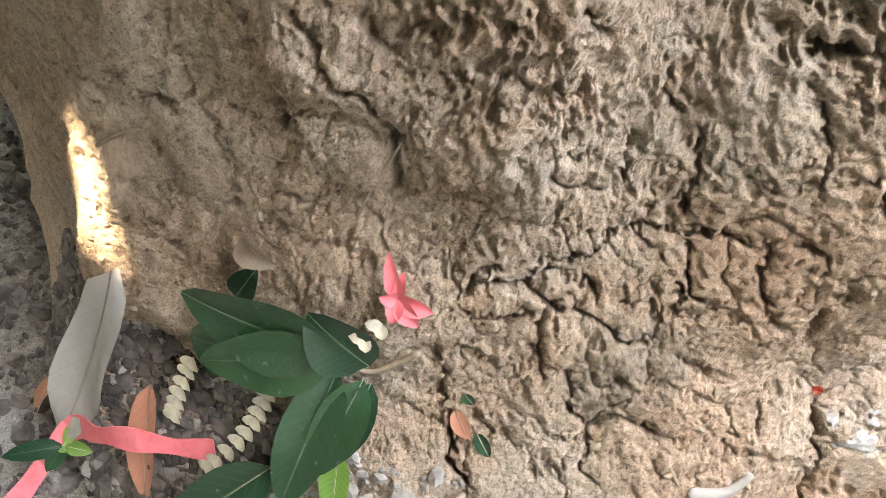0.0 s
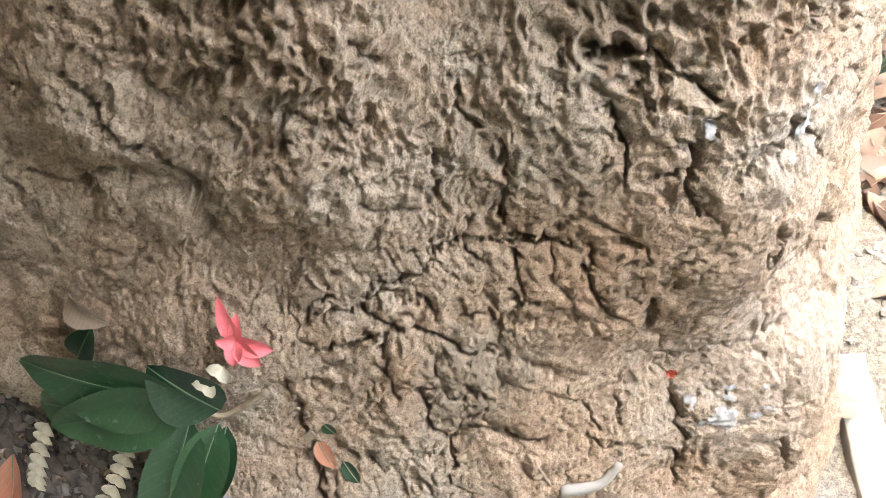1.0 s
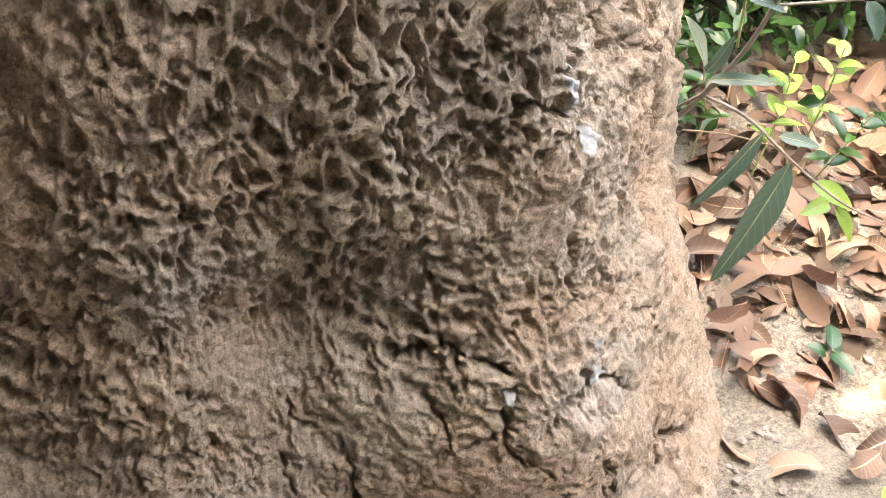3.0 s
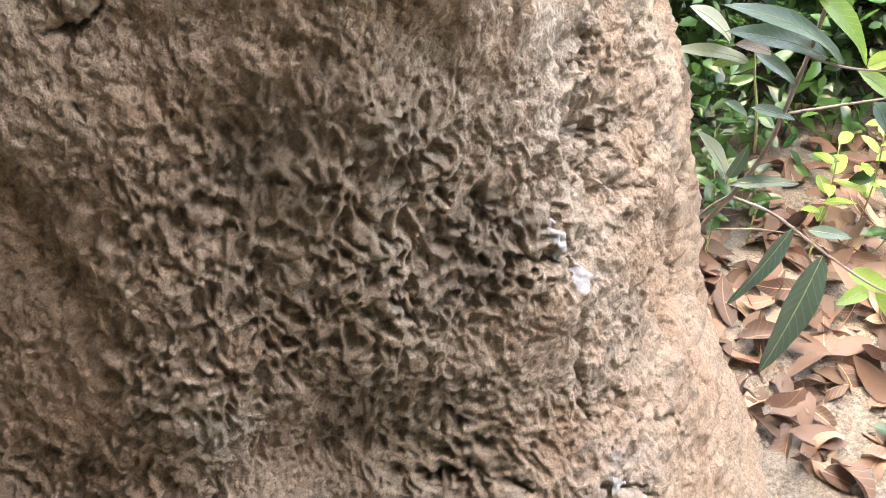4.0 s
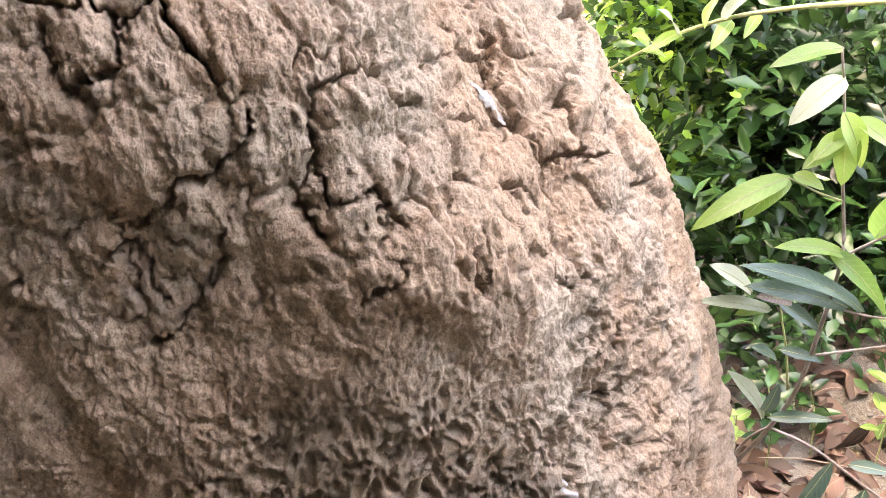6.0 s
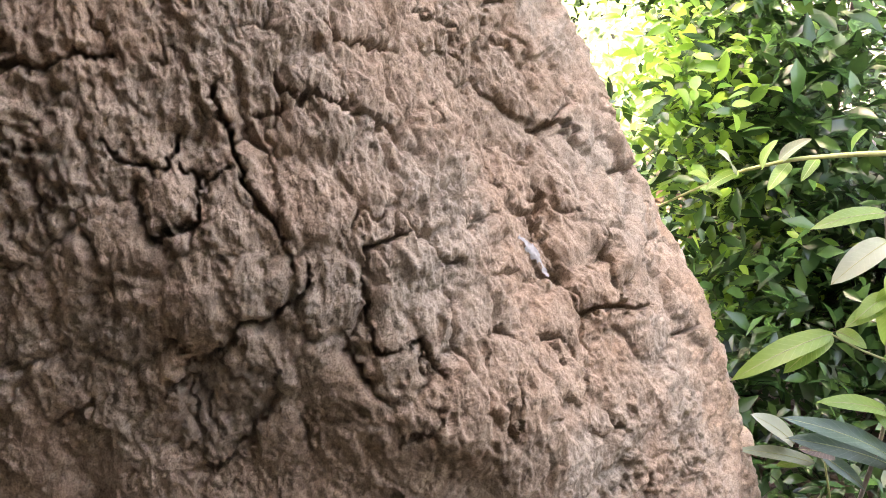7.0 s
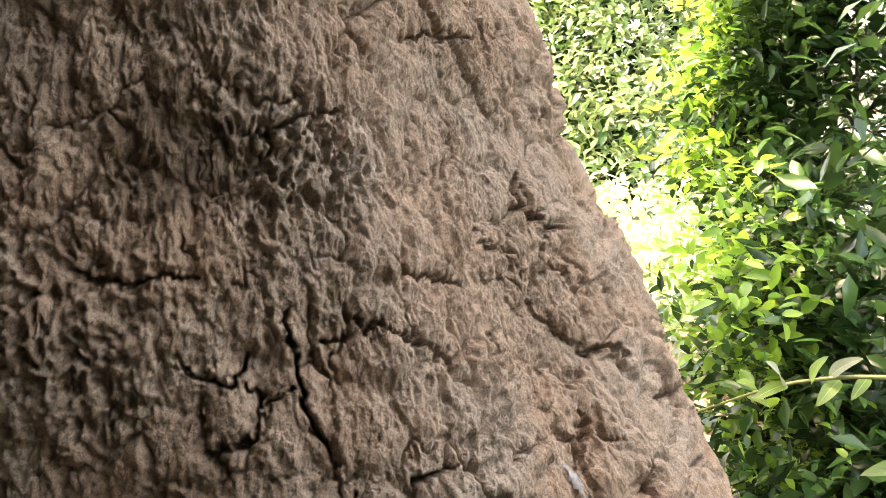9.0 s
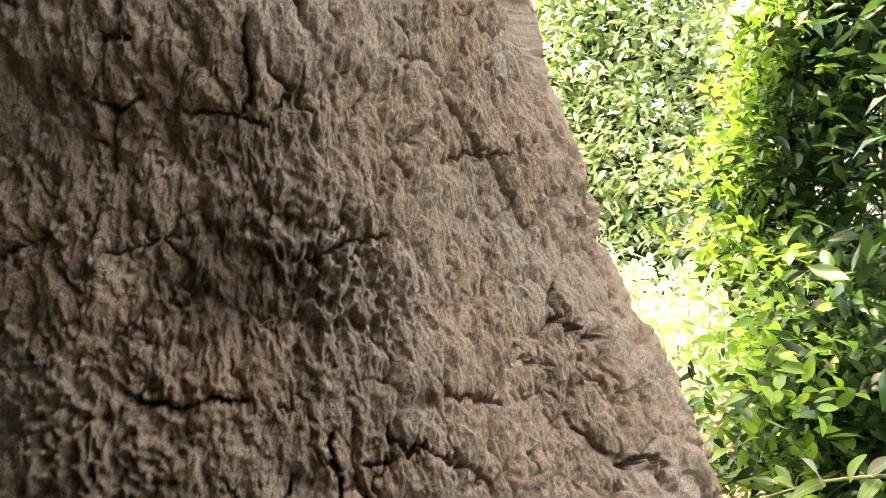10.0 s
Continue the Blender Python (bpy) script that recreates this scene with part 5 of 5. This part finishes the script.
def seed_spray(points, label, steps=3):
    """A dry spray of winged seeds: a thin stalk with paired rounded lobes."""
    thing = tagged(new("seed_spray"), label, "seeds")
    way = bend([on_trunk(*p, 0.016) for p in points], steps)
    thing.location = way[0]
    part("stalk", tube([p - way[0] for p in way], taper(len(way), 0.0008, 0.0006), 6), STRAW, thing)
    for i, p in enumerate(way):
        d = (way[min(i + 1, len(way) - 1)] - way[max(i - 1, 0)]).normalized()
        n = outward(*points[min(len(points) - 1, i // steps)])
        side = d.cross(n).normalized()
        for sgn in (-1, 1):
            w = (d * math.cos(0.8) + side * sgn * math.sin(0.8)).normalized()
            leaf_between("seed", p - way[0] + n * 0.001, p - way[0] + w * 0.0125 + n * 0.003, 0.0095, CREAM, thing, n, curl=0.6, fold=0.5, rows=5, across=3, point=0.0)


seed_spray([(-101.1, 0.192), (-101.6, 0.165), (-102.8, 0.132), (-104.8, 0.098)], "dry cream winged seeds on a stalk")
seed_spray([(-108.0, 0.172), (-108.6, 0.140), (-108.8, 0.118)], "dry cream winged seeds on a stalk")
seed_spray([(-93.4, 0.288), (-94.4, 0.276)], "two dry cream winged seeds by the flower", 1)


def straw(label, points, one=0.0012, two=0.0007, material=STRAW, out=0.004):
    way = bend([on_trunk(t, z, out) for t, z in points], 4)
    return tagged(link("straw", tube(way, taper(len(way), one, two), 6), material), label, "straw")


straw("dry straw stuck in a crack", [(-96.0, 0.357), (-95.0, 0.39), (-93.8, 0.424)])
straw("dry straw stuck in a crack", [(-92.6, 0.415), (-92.2, 0.43), (-91.9, 0.445)], 0.002, 0.0012)
straw("curved dry straw on the root", [(-119.2, 0.307), (-117.5, 0.325), (-114.5, 0.349)], 0.002, 0.001)
straw("thin dry straw on the bark", [(-106.8, 0.384), (-106.4, 0.365), (-106.3, 0.347)])
straw("thin dry straw across the bark", [(-106.3, 0.378), (-103, 0.376), (-100.5, 0.380)], 0.0007, 0.0005)
straw("dry twig by the root", [(-126, 0.05), (-123, 0.065), (-120.5, 0.075)], 0.0025, 0.0015)
straw("dry twig by the root", [(-126, 0.075), (-123.5, 0.095), (-121, 0.11)], 0.002, 0.0012)
straw("dry stick lying at the trunk's foot", [(-72.6, 0.198), (-71.3, 0.17), (-70.2, 0.135)], 0.002, 0.001)
straw("pale bark chip at the trunk's foot", [(-70.8, 0.166), (-68.0, 0.163), (-66.3, 0.178)], 0.006, 0.004, GREY, 0.008)


def flake(label, th0, z0, wide, tall, material, seed=1, name="lichen_patch", cover=0.0, out=0.0012):
    """A thin ragged crust that hugs the bark: scales of it, with bare spots between."""
    half = math.degrees(wide / 0.5)
    n, m = max(6, int(2 * wide / 0.0012)), max(6, int(2 * tall / 0.0012))
    T, Z = np.meshgrid(np.linspace(th0 - half, th0 + half, n), np.linspace(z0 - tall, z0 + tall, m))
    off = bark_relief(T, Z) + 0.002 + out + 0.0008 * waves(T * 2, Z * 250, 2, seed)
    keep = waves((T - th0) * 0.5, Z * 60, 3, seed + 3, 0.6) + 1.0 - 1.5 * (((T - th0) / half) ** 2 + ((Z - z0) / tall) ** 2) > cover
    v = skin(T, Z, off)
    f = grid_faces(m, n)
    ob = mesh_from(name, v, f[keep.ravel()[f].all(axis=1)], material)
    return tagged(ob, label, "lichen")


flake("white lichen crust on the trunk", -55.2, 0.688, 0.007, 0.022, WHITE, 2)
flake("white lichen crust on the trunk", -54.3, 0.645, 0.014, 0.010, WHITE, 3)
flake("white lichen streak on the trunk", -45.5, 0.975, 0.006, 0.024, WHITE, 4)
flake("chalky white crust at the trunk's foot", -58.0, 0.205, 0.034, 0.030, WHITE, 5, cover=0.62)
flake("pale lichen crust on the trunk", -62.5, 0.480, 0.014, 0.016, WHITE, 7, cover=0.75)
flake("pale lichen crust on the trunk", -55.5, 0.475, 0.020, 0.022, WHITE, 8, cover=0.75)
flake("tiny red speck on the bark", -61.2, 0.235, 0.005, 0.005, RED, 6, "red_speck")

def crumbs_on_trunk(count, where, size, seed, label, material):
    """Loose crumbs of earth and bark that lodge on the flaring foot."""
    r = random.Random(seed)
    ico = bmesh.new()
    bmesh.ops.create_icosphere(ico, subdivisions=1, radius=1)
    base = np.array([v.co for v in ico.verts])
    face = np.array([[v.index for v in f.verts] for f in ico.faces])
    ico.free()
    spots = np.array([where(r) for _ in range(count)])
    feet = skin(spots[:, 0], spots[:, 1], bark_relief(spots[:, 0], spots[:, 1]) + 0.002)
    V, F = [], []
    for k in range(count):
        s = r.uniform(*size) * (0.5 + r.random() ** 3)
        lump = base * (1 + 0.4 * np.array([r.uniform(-1, 1) for _ in base])[:, None]) * np.array([s * r.uniform(0.7, 1.6), s, s * r.uniform(0.4, 0.8)])
        n = outward(*spots[k])
        q = np.array(n.to_track_quat("Z", "Y").to_matrix() @ Matrix.Rotation(7 * r.random(), 3, "Z"))
        V.append(lump @ q.T + feet[k] + 0.2 * s * np.array(n))
        F.append(face + len(base) * k)
    ob = mesh_from("soil_crumbs", np.concatenate(V), np.concatenate(F), material)
    ob.data.polygons.foreach_set("use_smooth", [False] * len(ob.data.polygons))
    return tagged(ob, label, "soil", kind="stuff")


crumbs_on_trunk(2600, lambda r: (r.uniform(-126, -99), 0.005 + 0.15 * r.random() ** 1.4), (0.002, 0.0085), 21, "loose dark crumbs of earth on the root flare", HUMUS)
crumbs_on_trunk(1500, lambda r: (r.uniform(-126, -86), 0.005 + 0.15 * r.random() ** 1.4), (0.0015, 0.0065), 23, "loose grey clods of earth on the root flare", STONE)
crumbs_on_trunk(600, lambda r: (r.uniform(-122, -60), 0.01 + 0.24 * r.random()), (0.001, 0.0035), 22, "pale crumbs and bits of bark on the root flare", STRAW)

weed = tagged(new("weed"), "small pale green weed at the trunk's foot", "weed")
weed.location = (-0.285, 0.285, 0.0)
part("stalk", tube([(0, 0, -0.01), (0.004, -0.004, 0.02), (0.003, -0.01, 0.045)], (0.0016, 0.0014, 0.001), 6), SHOOT, weed)
for d, w, m in (((0.015, 0.02, 0.05), 0.013, LIME), ((0.028, -0.012, 0.035), 0.015, LIME), ((-0.01, -0.03, 0.03), 0.018, GREEN), ((0.01, -0.02, 0.055), 0.012, LIME), ((-0.05, -0.02, 0.035), 0.020, GREEN)):
    leaf_between("leaf", (0.003, -0.008, 0.038), d, w, m, weed, (0, -0.3, 1), curl=0.4, rows=7)
